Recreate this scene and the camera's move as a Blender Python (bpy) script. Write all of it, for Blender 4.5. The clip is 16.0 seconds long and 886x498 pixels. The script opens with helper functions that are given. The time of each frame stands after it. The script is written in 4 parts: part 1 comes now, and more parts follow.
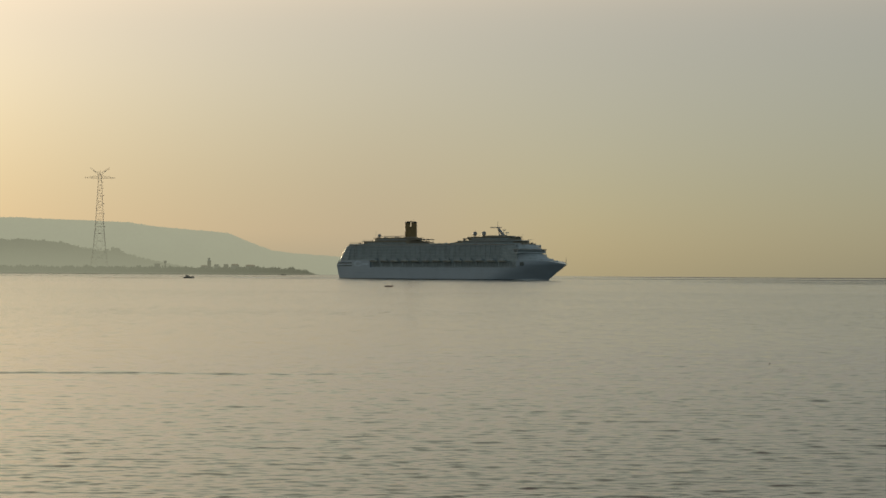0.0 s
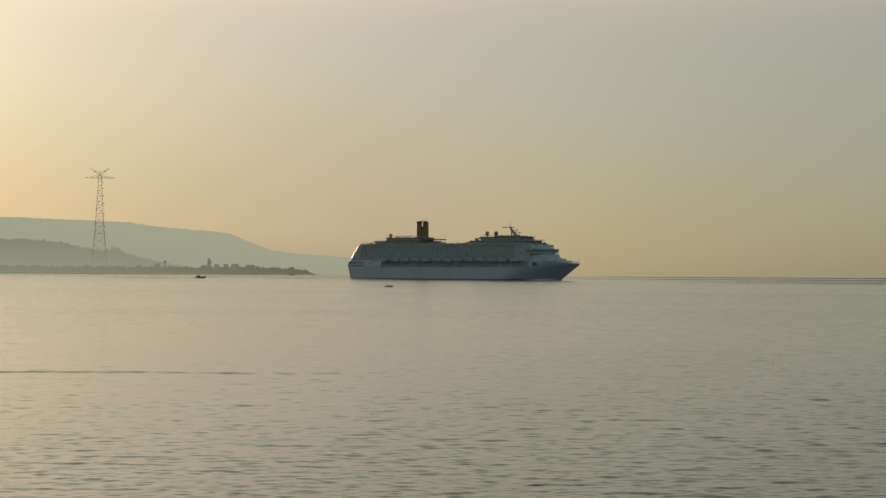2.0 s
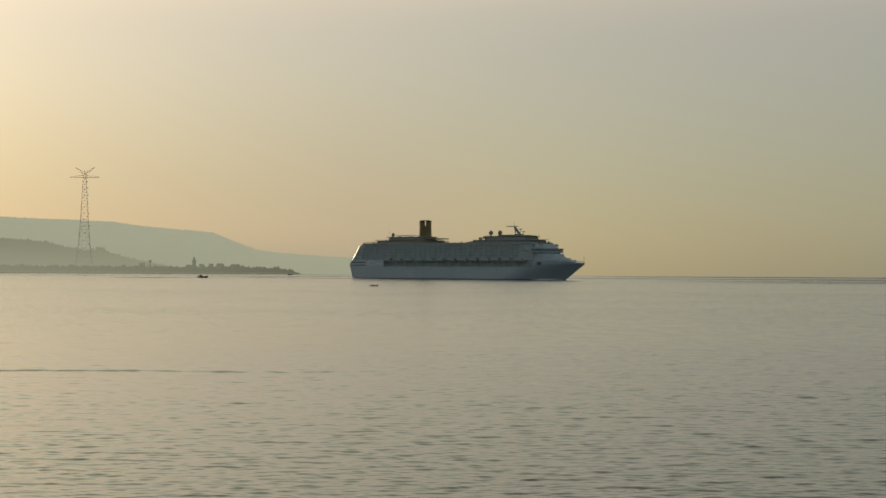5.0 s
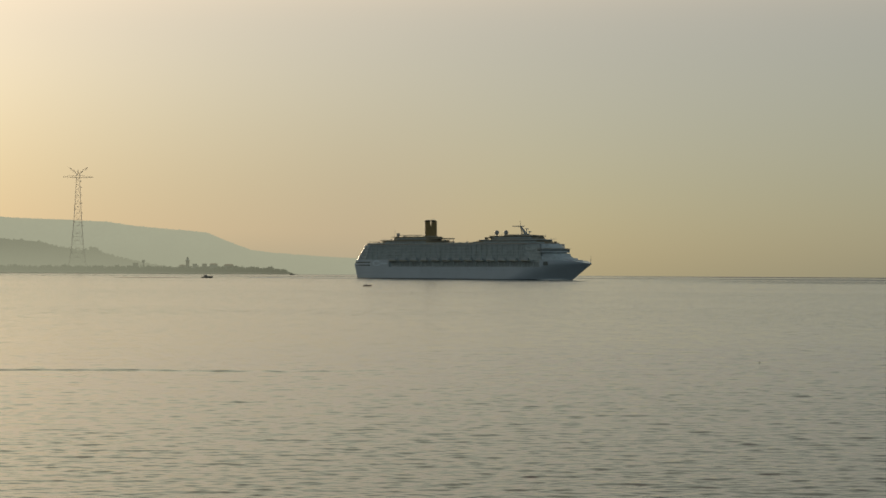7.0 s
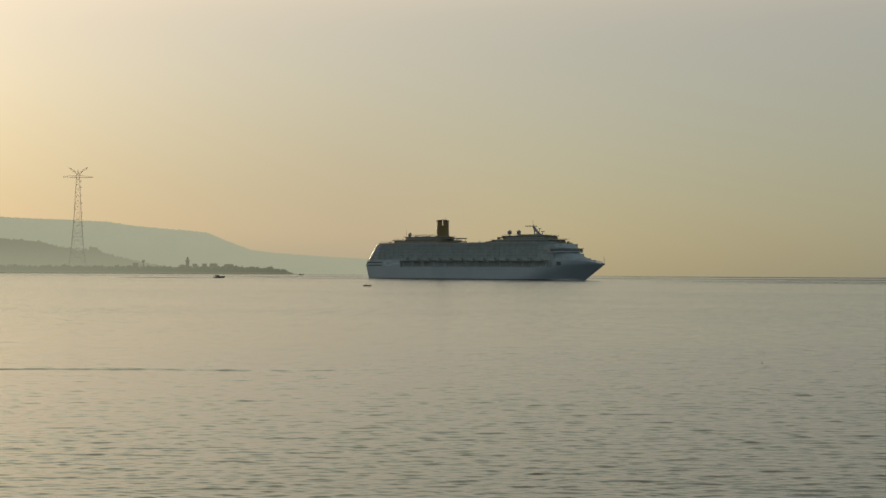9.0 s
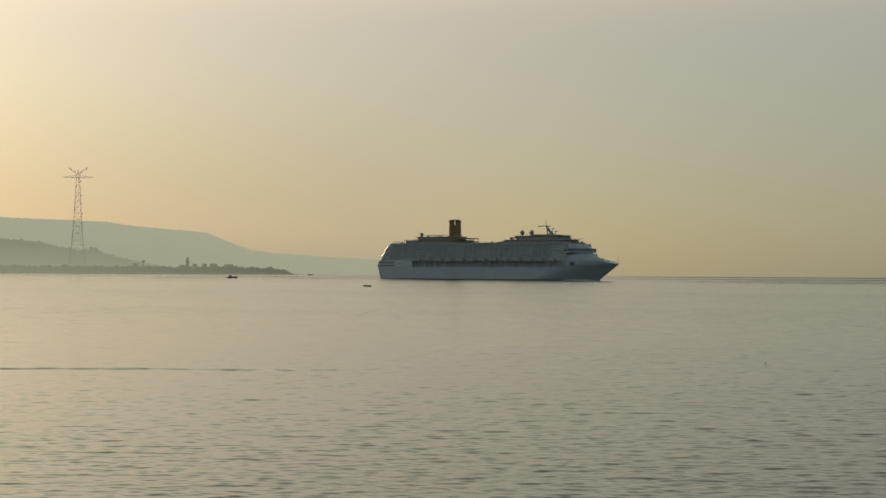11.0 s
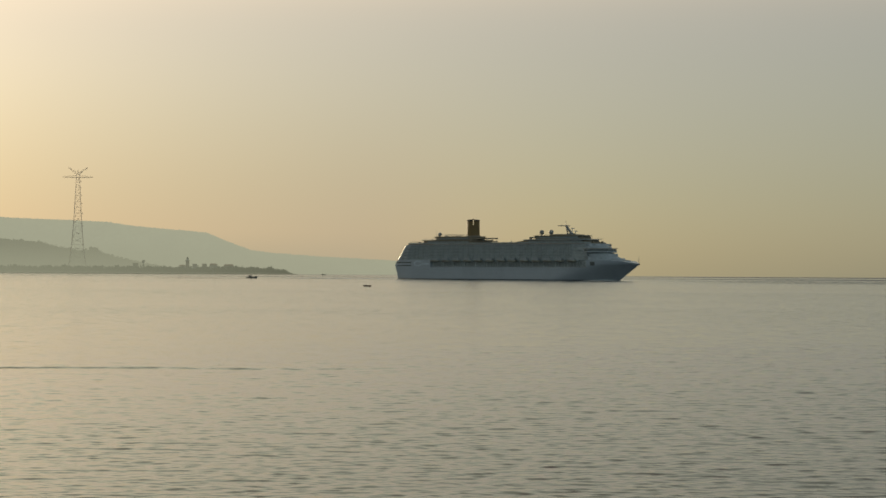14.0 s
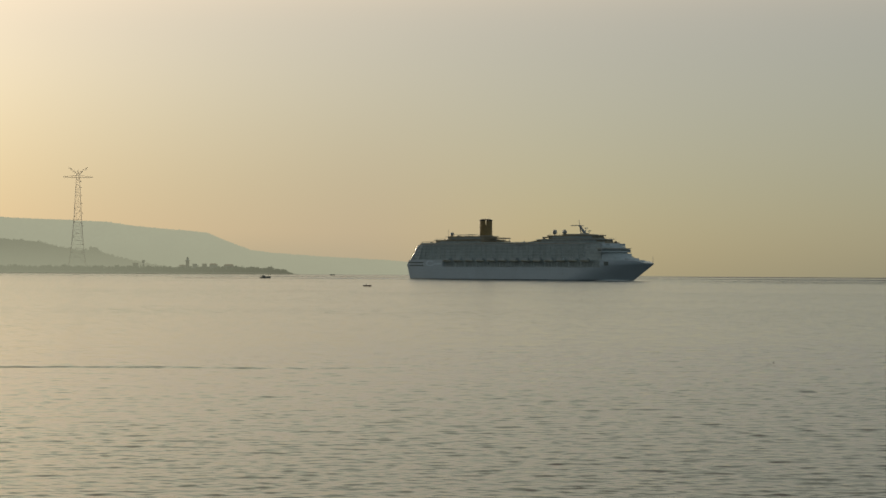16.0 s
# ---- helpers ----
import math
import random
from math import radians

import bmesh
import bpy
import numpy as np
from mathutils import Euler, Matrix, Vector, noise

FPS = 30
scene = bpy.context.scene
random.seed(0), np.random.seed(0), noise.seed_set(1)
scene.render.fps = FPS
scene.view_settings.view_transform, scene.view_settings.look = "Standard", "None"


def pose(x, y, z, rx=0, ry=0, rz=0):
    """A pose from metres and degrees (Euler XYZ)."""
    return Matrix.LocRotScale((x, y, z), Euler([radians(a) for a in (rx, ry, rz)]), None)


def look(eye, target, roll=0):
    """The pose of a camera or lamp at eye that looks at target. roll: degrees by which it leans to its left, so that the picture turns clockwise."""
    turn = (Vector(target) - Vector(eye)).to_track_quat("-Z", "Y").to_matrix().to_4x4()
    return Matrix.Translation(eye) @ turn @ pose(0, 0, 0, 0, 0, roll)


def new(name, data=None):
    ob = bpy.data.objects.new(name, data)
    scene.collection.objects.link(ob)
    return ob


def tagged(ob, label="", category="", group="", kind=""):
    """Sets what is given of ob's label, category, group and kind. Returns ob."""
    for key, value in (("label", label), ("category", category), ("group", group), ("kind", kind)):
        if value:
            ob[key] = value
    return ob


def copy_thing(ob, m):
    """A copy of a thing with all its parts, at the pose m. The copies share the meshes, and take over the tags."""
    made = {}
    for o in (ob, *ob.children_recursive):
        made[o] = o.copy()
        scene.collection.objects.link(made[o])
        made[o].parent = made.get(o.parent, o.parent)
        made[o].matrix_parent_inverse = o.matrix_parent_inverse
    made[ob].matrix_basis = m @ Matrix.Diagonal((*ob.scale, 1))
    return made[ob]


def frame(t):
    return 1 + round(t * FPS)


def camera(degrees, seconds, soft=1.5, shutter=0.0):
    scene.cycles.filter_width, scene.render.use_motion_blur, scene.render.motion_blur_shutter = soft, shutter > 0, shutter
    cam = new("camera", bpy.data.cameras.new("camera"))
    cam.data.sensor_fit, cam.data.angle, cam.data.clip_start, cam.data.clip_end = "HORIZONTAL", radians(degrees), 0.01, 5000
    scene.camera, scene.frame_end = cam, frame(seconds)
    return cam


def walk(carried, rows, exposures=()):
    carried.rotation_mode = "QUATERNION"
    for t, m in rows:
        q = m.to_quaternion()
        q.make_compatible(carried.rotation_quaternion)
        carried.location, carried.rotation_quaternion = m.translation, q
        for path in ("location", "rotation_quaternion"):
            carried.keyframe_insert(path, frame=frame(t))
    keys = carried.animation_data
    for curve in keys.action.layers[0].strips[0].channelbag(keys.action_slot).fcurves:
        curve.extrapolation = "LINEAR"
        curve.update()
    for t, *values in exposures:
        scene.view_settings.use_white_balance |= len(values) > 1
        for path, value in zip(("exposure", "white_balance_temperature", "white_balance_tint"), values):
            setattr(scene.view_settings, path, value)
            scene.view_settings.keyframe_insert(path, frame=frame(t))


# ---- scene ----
# The strait, seen from a low shore: metres, y away from the eye, x to the right, water at z = 0.
EYE_Z = 6.2
FOCAL = 3700.0
cam = camera(2 * math.degrees(math.atan(784 / FOCAL)), 16.0, soft=1.6)


def aim(turn, tilt=0.64):
    return pose(0, 0, EYE_Z, 90 + tilt, 0, -turn) @ pose(0, 0, 0, 0, 0, 0.35)


# A phone on a stand: still, nudged to the right twice.
walk(cam, [(0.0, aim(-0.585, 0.652)), (1.5, aim(-0.585, 0.652)), (2.6, aim(-0.583, 0.648)), (3.2, aim(-0.578)), (3.45, aim(-0.572)),
           (3.6, aim(-0.362)), (3.8, aim(-0.336)), (4.2, aim(-0.332)), (5.0, aim(-0.18)), (5.8, aim(-0.014)),
           (6.3, aim(-0.002)), (9.2, aim(0.0)), (11.3, aim(0.0, 0.646)), (16.0, aim(0.0, 0.642))],
     exposures=[(0.0, -0.82), (3.4, -0.82), (6.3, -0.77), (16.0, -0.77)])

# ---- world, sun ----
SUN_AZ, SUN_EL = -30.0, 9.0
world = bpy.data.worlds.new("hazy_morning_sky")
scene.world = world
world.use_nodes = True


def node(tree, kind, **props):
    n = tree.nodes.new(kind)
    for k, val in props.items():
        if k == "operation":
            n.operation = val
        elif k == "data_type":
            n.data_type = val
        elif k == "blend_type":
            n.blend_type = val
    return n


def math_node(tree, op, a, b=None):
    n = node(tree, "ShaderNodeMath", operation=op)
    for i, v in enumerate((a, b)):
        if v is None:
            continue
        if isinstance(v, (int, float)):
            n.inputs[i].default_value = v
        else:
            tree.links.new(v, n.inputs[i])
    return n.outputs[0]


def build_sky():
    t = world.node_tree
    t.nodes.clear()
    out = t.nodes.new("ShaderNodeOutputWorld")
    sky = t.nodes.new("ShaderNodeTexSky")
    sky.sky_type = "NISHITA"
    sky.sun_disc = False
    sky.sun_elevation = radians(SUN_EL)
    sky.sun_rotation = radians(SUN_AZ)
    sky.dust_density = 1.0
    sky.air_density = 1.0
    clear = t.nodes.new("ShaderNodeBackground")
    clear.inputs["Strength"].default_value = 0.05
    t.links.new(sky.outputs[0], clear.inputs["Color"])
    # haze: brightest round the sun, tinted by height above the horizon
    co = t.nodes.new("ShaderNodeTexCoord")
    nrm = node(t, "ShaderNodeVectorMath", operation="NORMALIZE")
    t.links.new(co.outputs["Generated"], nrm.inputs[0])
    sep = t.nodes.new("ShaderNodeSeparateXYZ")
    t.links.new(nrm.outputs[0], sep.inputs[0])
    dot = node(t, "ShaderNodeVectorMath", operation="DOT_PRODUCT")
    a, e = radians(SUN_AZ), radians(SUN_EL)
    t.links.new(nrm.outputs[0], dot.inputs[0])
    dot.inputs[1].default_value = (math.sin(a) * math.cos(e), math.cos(a) * math.cos(e), math.sin(e))
    ang = math_node(t, "ARCCOSINE", math_node(t, "MINIMUM", dot.outputs["Value"], 0.99999))
    glow = math_node(t, "MULTIPLY", math_node(t, "EXPONENT", math_node(t, "MULTIPLY", ang, -SKY_FALL)), SKY_GLOW)
    el = math_node(t, "MULTIPLY", math_node(t, "ARCSINE", sep.outputs["Z"]), 180 / math.pi / 90)
    tint = t.nodes.new("ShaderNodeValToRGB")
    cr = tint.color_ramp
    cr.interpolation = "B_SPLINE"
    while len(cr.elements) < len(SKY_TINT):
        cr.elements.new(0.5)
    for el_, (p, c) in zip(cr.elements, SKY_TINT):
        el_.position, el_.color = p, (*c, 1)
    t.links.new(math_node(t, "ADD", el, 0.1), tint.inputs[0])
    haze = t.nodes.new("ShaderNodeBackground")
    t.links.new(tint.outputs[0], haze.inputs["Color"])
    t.links.new(glow, haze.inputs["Strength"])
    amb = t.nodes.new("ShaderNodeBackground")
    amb.inputs["Color"].default_value = (*SKY_FILL, 1)
    toward = t.nodes.new("ShaderNodeMapRange")
    toward.inputs["From Min"].default_value, toward.inputs["From Max"].default_value = -0.5, 1.0
    toward.inputs["To Min"].default_value, toward.inputs["To Max"].default_value = 0.68, 1.0
    t.links.new(dot.outputs["Value"], toward.inputs["Value"])
    t.links.new(toward.outputs[0], amb.inputs["Strength"])
    s1 = t.nodes.new("ShaderNodeAddShader")
    s2 = t.nodes.new("ShaderNodeAddShader")
    t.links.new(clear.outputs[0], s1.inputs[0])
    t.links.new(haze.outputs[0], s1.inputs[1])
    t.links.new(s1.outputs[0], s2.inputs[0])
    t.links.new(amb.outputs[0], s2.inputs[1])
    # the side away from the sun: pale haze lit full on
    back = t.nodes.new("ShaderNodeBackground")
    back.inputs["Color"].default_value = (*SKY_BACK, 1)
    t.links.new(math_node(t, "MULTIPLY", math_node(t, "SUBTRACT", 1.0, dot.outputs["Value"]), 0.5), back.inputs["Strength"])
    s3 = t.nodes.new("ShaderNodeAddShader")
    t.links.new(s2.outputs[0], s3.inputs[0])
    t.links.new(back.outputs[0], s3.inputs[1])
    t.links.new(s3.outputs[0], out.inputs[0])


# position on the ramp: (elevation / 90) + 0.1
SKY_GLOW, SKY_FALL = 1.85, 1.9
SKY_TINT = [(0.0, (0.055, 0.185, 0.112)), (0.1, (0.065, 0.20, 0.122)), (0.117, (0.12, 0.22, 0.172)), (0.135, (0.19, 0.24, 0.21)), (0.165, (0.425, 0.38, 0.345)),
            (0.185, (0.535, 0.445, 0.375)), (0.24, (2.0, 1.30, 0.72)), (0.38, (1.56, 0.96, 0.54)), (0.7, (0.28, 0.17, 0.23))]
SKY_FILL = (0.187, 0.176, 0.151)
SKY_BACK = (0.19, 0.28, 0.315)
build_sky()

sun = new("sun", bpy.data.lights.new("sun", "SUN"))
sun.data.energy = 3.0
sun.data.angle = radians(0.6)
sun.data.color = (1.0, 0.82, 0.58)
sun.matrix_world = look((0, 0, 0), (-math.sin(radians(SUN_AZ)) * math.cos(radians(SUN_EL)), -math.cos(radians(SUN_AZ)) * math.cos(radians(SUN_EL)), -math.sin(radians(SUN_EL))))


# ---- materials ----
def material(name, color, rough=0.6, metal=0.0, vary=0.15, scale=1.0, bump=0.0, second=None, spec=0.5):
    """A painted or natural surface with stains at two sizes (metres per feature: scale and scale / 6)."""
    m = bpy.data.materials.new(name)
    m.use_nodes = True
    t = m.node_tree
    b = t.nodes["Principled BSDF"]
    b.inputs["Roughness"].default_value = rough
    b.inputs["Metallic"].default_value = metal
    b.inputs["Specular IOR Level"].default_value = spec
    co = t.nodes.new("ShaderNodeTexCoord")
    big, small = t.nodes.new("ShaderNodeTexNoise"), t.nodes.new("ShaderNodeTexNoise")
    for n, s in ((big, 1 / scale), (small, 6 / scale)):
        n.inputs["Scale"].default_value = s
        n.inputs["Detail"].default_value = 4
        t.links.new(co.outputs["Object"], n.inputs["Vector"])
    f = math_node(t, "ADD", math_node(t, "MULTIPLY", big.outputs[0], 0.65), math_node(t, "MULTIPLY", small.outputs[0], 0.35))
    ramp = t.nodes.new("ShaderNodeValToRGB")
    dark = second or tuple(c * (1 - 2 * vary) for c in color)
    ramp.color_ramp.elements[0].position, ramp.color_ramp.elements[0].color = 0.3, (*dark, 1)
    ramp.color_ramp.elements[1].position, ramp.color_ramp.elements[1].color = 0.62, (*color, 1)
    t.links.new(f, ramp.inputs[0])
    t.links.new(ramp.outputs[0], b.inputs["Base Color"])
    if bump:
        bp = t.nodes.new("ShaderNodeBump")
        bp.inputs["Strength"].default_value = 0.6
        bp.inputs["Distance"].default_value = bump
        t.links.new(small.outputs[0], bp.inputs["Height"])
        t.links.new(bp.outputs[0], b.inputs["Normal"])
    return m


CHOP_NEAR, CHOP_FAR = 0.2, 0.65


def sea_material():
    m = bpy.data.materials.new("sea_water")
    m.use_nodes = True
    t = m.node_tree
    b = t.nodes["Principled BSDF"]
    b.inputs["Base Color"].default_value = (0.016, 0.018, 0.021, 1)
    b.inputs["IOR"].default_value = 1.333
    co = t.nodes.new("ShaderNodeTexCoord")
    # slicks and wind lanes, long across the strait
    mp = t.nodes.new("ShaderNodeMapping")
    mp.inputs["Scale"].default_value = (0.0004, 0.0028, 1)
    mp.inputs["Rotation"].default_value = (0, 0, 0.06)
    t.links.new(co.outputs["Object"], mp.inputs["Vector"])
    lane = t.nodes.new("ShaderNodeTexNoise")
    lane.inputs["Scale"].default_value = 1.0
    lane.inputs["Detail"].default_value = 5
    t.links.new(mp.outputs[0], lane.inputs["Vector"])
    mr = t.nodes.new("ShaderNodeMapRange")
    mr.inputs["From Min"].default_value, mr.inputs["From Max"].default_value = 0.42, 0.66
    mr.inputs["To Min"].default_value, mr.inputs["To Max"].default_value = 0.0, 0.4
    t.links.new(lane.outputs[0], mr.inputs["Value"])
    sep = t.nodes.new("ShaderNodeSeparateXYZ")
    t.links.new(co.outputs["Object"], sep.inputs[0])
    far = t.nodes.new("ShaderNodeMapRange")
    far.inputs["From Min"].default_value, far.inputs["From Max"].default_value = 1600, 2600
    far.inputs["To Min"].default_value, far.inputs["To Max"].default_value = 0.15, 0.6
    t.links.new(sep.outputs["Y"], far.inputs["Value"])
    t.links.new(math_node(t, "ADD", math_node(t, "MULTIPLY", math_node(t, "MULTIPLY", mr.outputs[0], far.outputs[0]), 0.3), 0.07), b.inputs["Roughness"])
    # wavelets too fine for the mesh, steeper on their near side; they stand out more where the mesh grows coarse
    chop = t.nodes.new("ShaderNodeMapRange")
    chop.inputs["From Min"].default_value, chop.inputs["From Max"].default_value = 70, 330
    chop.inputs["To Min"].default_value, chop.inputs["To Max"].default_value = CHOP_NEAR, CHOP_FAR
    t.links.new(sep.outputs["Y"], chop.inputs["Value"])
    steep = math_node(t, "ADD", chop.outputs[0], math_node(t, "MULTIPLY", math_node(t, "MULTIPLY", mr.outputs[0], far.outputs[0]), 5.0))
    # cat's paws: patches of steeper wavelets, metres across, and broader ones
    for sx, sy, lo, hi in ((0.35, 0.14, 0.65, 1.35), (0.03, 0.012, 0.85, 1.15)):
        mp = t.nodes.new("ShaderNodeMapping")
        mp.inputs["Scale"].default_value = (sx, sy, 1)
        t.links.new(co.outputs["Object"], mp.inputs["Vector"])
        paw = t.nodes.new("ShaderNodeTexNoise")
        paw.inputs["Scale"].default_value = 1.0
        paw.inputs["Detail"].default_value = 3
        t.links.new(mp.outputs[0], paw.inputs["Vector"])
        pr = t.nodes.new("ShaderNodeMapRange")
        pr.inputs["From Min"].default_value, pr.inputs["From Max"].default_value = 0.35, 0.65
        pr.inputs["To Min"].default_value, pr.inputs["To Max"].default_value = lo, hi
        t.links.new(paw.outputs[0], pr.inputs["Value"])
        steep = math_node(t, "MULTIPLY", steep, pr.outputs[0])
    # a breeze lane over the open strait
    breeze = None
    for axis, a0, a1 in (("X", 120, 300), ("Y", 1250, 1500), ("Y", 2150, 1850)):
        edge = t.nodes.new("ShaderNodeMapRange")
        edge.interpolation_type = "SMOOTHSTEP"
        edge.inputs["From Min"].default_value, edge.inputs["From Max"].default_value = a0, a1
        t.links.new(sep.outputs[axis], edge.inputs["Value"])
        breeze = edge.outputs[0] if breeze is None else math_node(t, "MULTIPLY", breeze, edge.outputs[0])
    steep = math_node(t, "ADD", steep, math_node(t, "MULTIPLY", breeze, 1.7))
    mp = t.nodes.new("ShaderNodeMapping")
    mp.inputs["Scale"].default_value = (0.7, 1.6, 1)
    t.links.new(co.outputs["Object"], mp.inputs["Vector"])
    n = t.nodes.new("ShaderNodeTexNoise")
    n.inputs["Scale"].default_value = 1.0
    n.inputs["Detail"].default_value = 4
    t.links.new(mp.outputs[0], n.inputs["Vector"])
    rgb = t.nodes.new("ShaderNodeSeparateColor")
    t.links.new(n.outputs["Color"], rgb.inputs[0])
    tilt = t.nodes.new("ShaderNodeCombineXYZ")
    t.links.new(math_node(t, "MULTIPLY", math_node(t, "SUBTRACT", rgb.outputs[0], 0.5), steep), tilt.inputs[0])
    lean = math_node(t, "ABSOLUTE", math_node(t, "SUBTRACT", rgb.outputs[1], 0.5))
    t.links.new(math_node(t, "MULTIPLY", math_node(t, "MULTIPLY", lean, -1.0), steep), tilt.inputs[1])
    geo = t.nodes.new("ShaderNodeNewGeometry")
    add = node(t, "ShaderNodeVectorMath", operation="ADD")
    t.links.new(geo.outputs["Normal"], add.inputs[0])
    t.links.new(tilt.outputs[0], add.inputs[1])
    nor = node(t, "ShaderNodeVectorMath", operation="NORMALIZE")
    t.links.new(add.outputs[0], nor.inputs[0])
    t.links.new(nor.outputs[0], b.inputs["Normal"])
    return m


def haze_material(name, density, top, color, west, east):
    """Glowing sheet standing in for haze at the far shore: it thins out upwards and towards the open strait."""
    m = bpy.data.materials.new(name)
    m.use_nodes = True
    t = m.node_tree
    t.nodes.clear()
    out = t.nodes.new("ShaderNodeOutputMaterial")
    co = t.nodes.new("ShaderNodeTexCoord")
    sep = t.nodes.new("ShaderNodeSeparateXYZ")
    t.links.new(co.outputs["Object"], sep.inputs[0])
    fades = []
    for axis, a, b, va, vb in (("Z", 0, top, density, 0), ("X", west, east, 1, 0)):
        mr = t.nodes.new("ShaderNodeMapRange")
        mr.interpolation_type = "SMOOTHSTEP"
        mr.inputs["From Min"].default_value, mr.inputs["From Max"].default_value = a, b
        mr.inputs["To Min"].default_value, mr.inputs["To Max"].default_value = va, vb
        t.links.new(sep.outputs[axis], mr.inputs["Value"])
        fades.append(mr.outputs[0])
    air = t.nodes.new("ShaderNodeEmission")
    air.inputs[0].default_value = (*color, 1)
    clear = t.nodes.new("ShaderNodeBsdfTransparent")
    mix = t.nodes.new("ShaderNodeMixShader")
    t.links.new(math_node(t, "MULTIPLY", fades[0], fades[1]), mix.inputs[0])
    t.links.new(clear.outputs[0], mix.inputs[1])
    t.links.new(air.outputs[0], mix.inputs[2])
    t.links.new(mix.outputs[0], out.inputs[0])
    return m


WHITE = material("white_ship_paint", (0.46, 0.51, 0.54), 0.4, vary=0.07, scale=9)
HULLP = material("white_hull_paint", (0.46, 0.53, 0.59), 0.35, vary=0.06, scale=14)
BOOT = material("dark_boot_paint", (0.03, 0.04, 0.06), 0.5, scale=5)
# Glass tones lifted well above dark panes, standing in for haze over the ship.
TINT = material("tinted_balcony_glass", (0.38, 0.45, 0.47), 0.3, vary=0.2, scale=6)
GLASS = material("haze_lifted_glass", (0.31, 0.36, 0.37), 0.35, vary=0.2, scale=3)
PALE = material("pale_emblem_paint", (0.60, 0.69, 0.76), 0.4, vary=0.05, scale=4)
# Deck edges: one step darker than the white ship paint.
EDGE = material("greyed_deck_edge_paint", (0.40, 0.46, 0.48), 0.5, vary=0.1, scale=7)
# Tan paint darkened: the upper works' shaded silhouette is put into the colour.
BRONZE = material("shade_tan_upper_works", (0.28, 0.25, 0.19), 0.6, vary=0.15, scale=5)
BRIDGEGLASS = material("dark_bridge_glass", (0.13, 0.15, 0.15), 0.25, vary=0.1, scale=3)
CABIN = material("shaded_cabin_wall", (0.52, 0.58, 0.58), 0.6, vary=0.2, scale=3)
DECKW = material("teak_deck", (0.30, 0.22, 0.14), 0.7, vary=0.2, scale=2)
YELLOW = material("ochre_funnel_paint", (0.21, 0.14, 0.045), 0.5, vary=0.12, scale=4)
SOOT = material("sooty_funnel_top", (0.03, 0.03, 0.03), 0.7, scale=2)
ORANGE = material("ochre_lifeboat_paint", (0.56, 0.55, 0.47), 0.45, scale=2)
GREY = material("grey_mast_paint", (0.28, 0.29, 0.29), 0.5, scale=2)
# Pale warm tone of the tower's steel stands in for haze before it.
STEEL = material("haze_paled_steel", (0.75, 0.60, 0.47), 0.6, metal=0.0, vary=0.15, scale=12)
FOAM = material("sea_foam", (0.75, 0.77, 0.76), 0.8, vary=0.2, scale=2, bump=0.1)
EARTH = material("dry_scrub_ground", (0.13, 0.12, 0.07), 0.95, scale=40, second=(0.06, 0.07, 0.035), bump=1.0)
LEAF = material("dusty_leaves", (0.07, 0.09, 0.035), 0.9, scale=6, second=(0.035, 0.05, 0.02))
BARK = material("brown_bark", (0.14, 0.10, 0.07), 0.9, scale=1)
# Plaster darkened: the shade on the house fronts is put into its colour.
PLASTER = material("shade_dulled_plaster", (0.34, 0.31, 0.26), 0.85, scale=5)
PLASTER2 = material("ochre_plaster", (0.27, 0.22, 0.16), 0.85, scale=5)
TILE = material("clay_roof_tiles", (0.34, 0.18, 0.11), 0.85, scale=2)
BOATP = material("dull_brown_boat_paint", (0.30, 0.27, 0.22), 0.4, scale=1)
RUST = material("red_brown_boat_paint", (0.22, 0.12, 0.08), 0.5, scale=0.6)
SEA = sea_material()


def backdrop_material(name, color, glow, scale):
    """Distant hillside; the bright haze before it is emitted by its own surface."""
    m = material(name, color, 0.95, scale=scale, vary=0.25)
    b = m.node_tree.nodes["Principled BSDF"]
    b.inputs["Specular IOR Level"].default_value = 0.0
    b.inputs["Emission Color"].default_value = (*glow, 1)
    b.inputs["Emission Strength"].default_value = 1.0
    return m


FAR_HILL = backdrop_material("far_ridge_haze_glow", (0.10, 0.11, 0.07), (0.60, 0.595, 0.425), 60)
MID_HILL = backdrop_material("hillside_haze_glow", (0.09, 0.10, 0.05), (0.36, 0.355, 0.255), 30)


# ---- mesh helpers ----
def part(name, bm, mat, parent=None, label=""):
    """Links a bmesh as one mesh object, under a thing or a part."""
    me = bpy.data.meshes.new(name)
    bm.normal_update()
    bm.to_mesh(me)
    bm.free()
    me.materials.append(mat)
    ob = new(name, me)
    if parent:
        ob.parent = parent
    if label:
        ob["label"] = label
    return ob


def box(bm, x0, x1, y0, y1, z0, z1, bevel=0.0):
    g = bmesh.ops.create_cube(bm, size=1, matrix=Matrix.Translation(((x0 + x1) / 2, (y0 + y1) / 2, (z0 + z1) / 2)) @ Matrix.Diagonal((x1 - x0, y1 - y0, z1 - z0, 1)))
    if bevel:
        bmesh.ops.bevel(bm, geom=list({e for v in g["verts"] for e in v.link_edges}), offset=bevel, segments=2, affect="EDGES")
    return bm


def bar(bm, a, b, w, w2=None, sides=4):
    """A straight member from a to b."""
    a, b = Vector(a), Vector(b)
    q = (b - a).to_track_quat("Z", "Y").to_matrix().to_4x4()
    bmesh.ops.create_cone(bm, cap_ends=True, segments=sides, radius1=w / 2, radius2=(w if w2 is None else w2) / 2, depth=(b - a).length,
                          matrix=Matrix.Translation((a + b) / 2) @ q)
    return bm


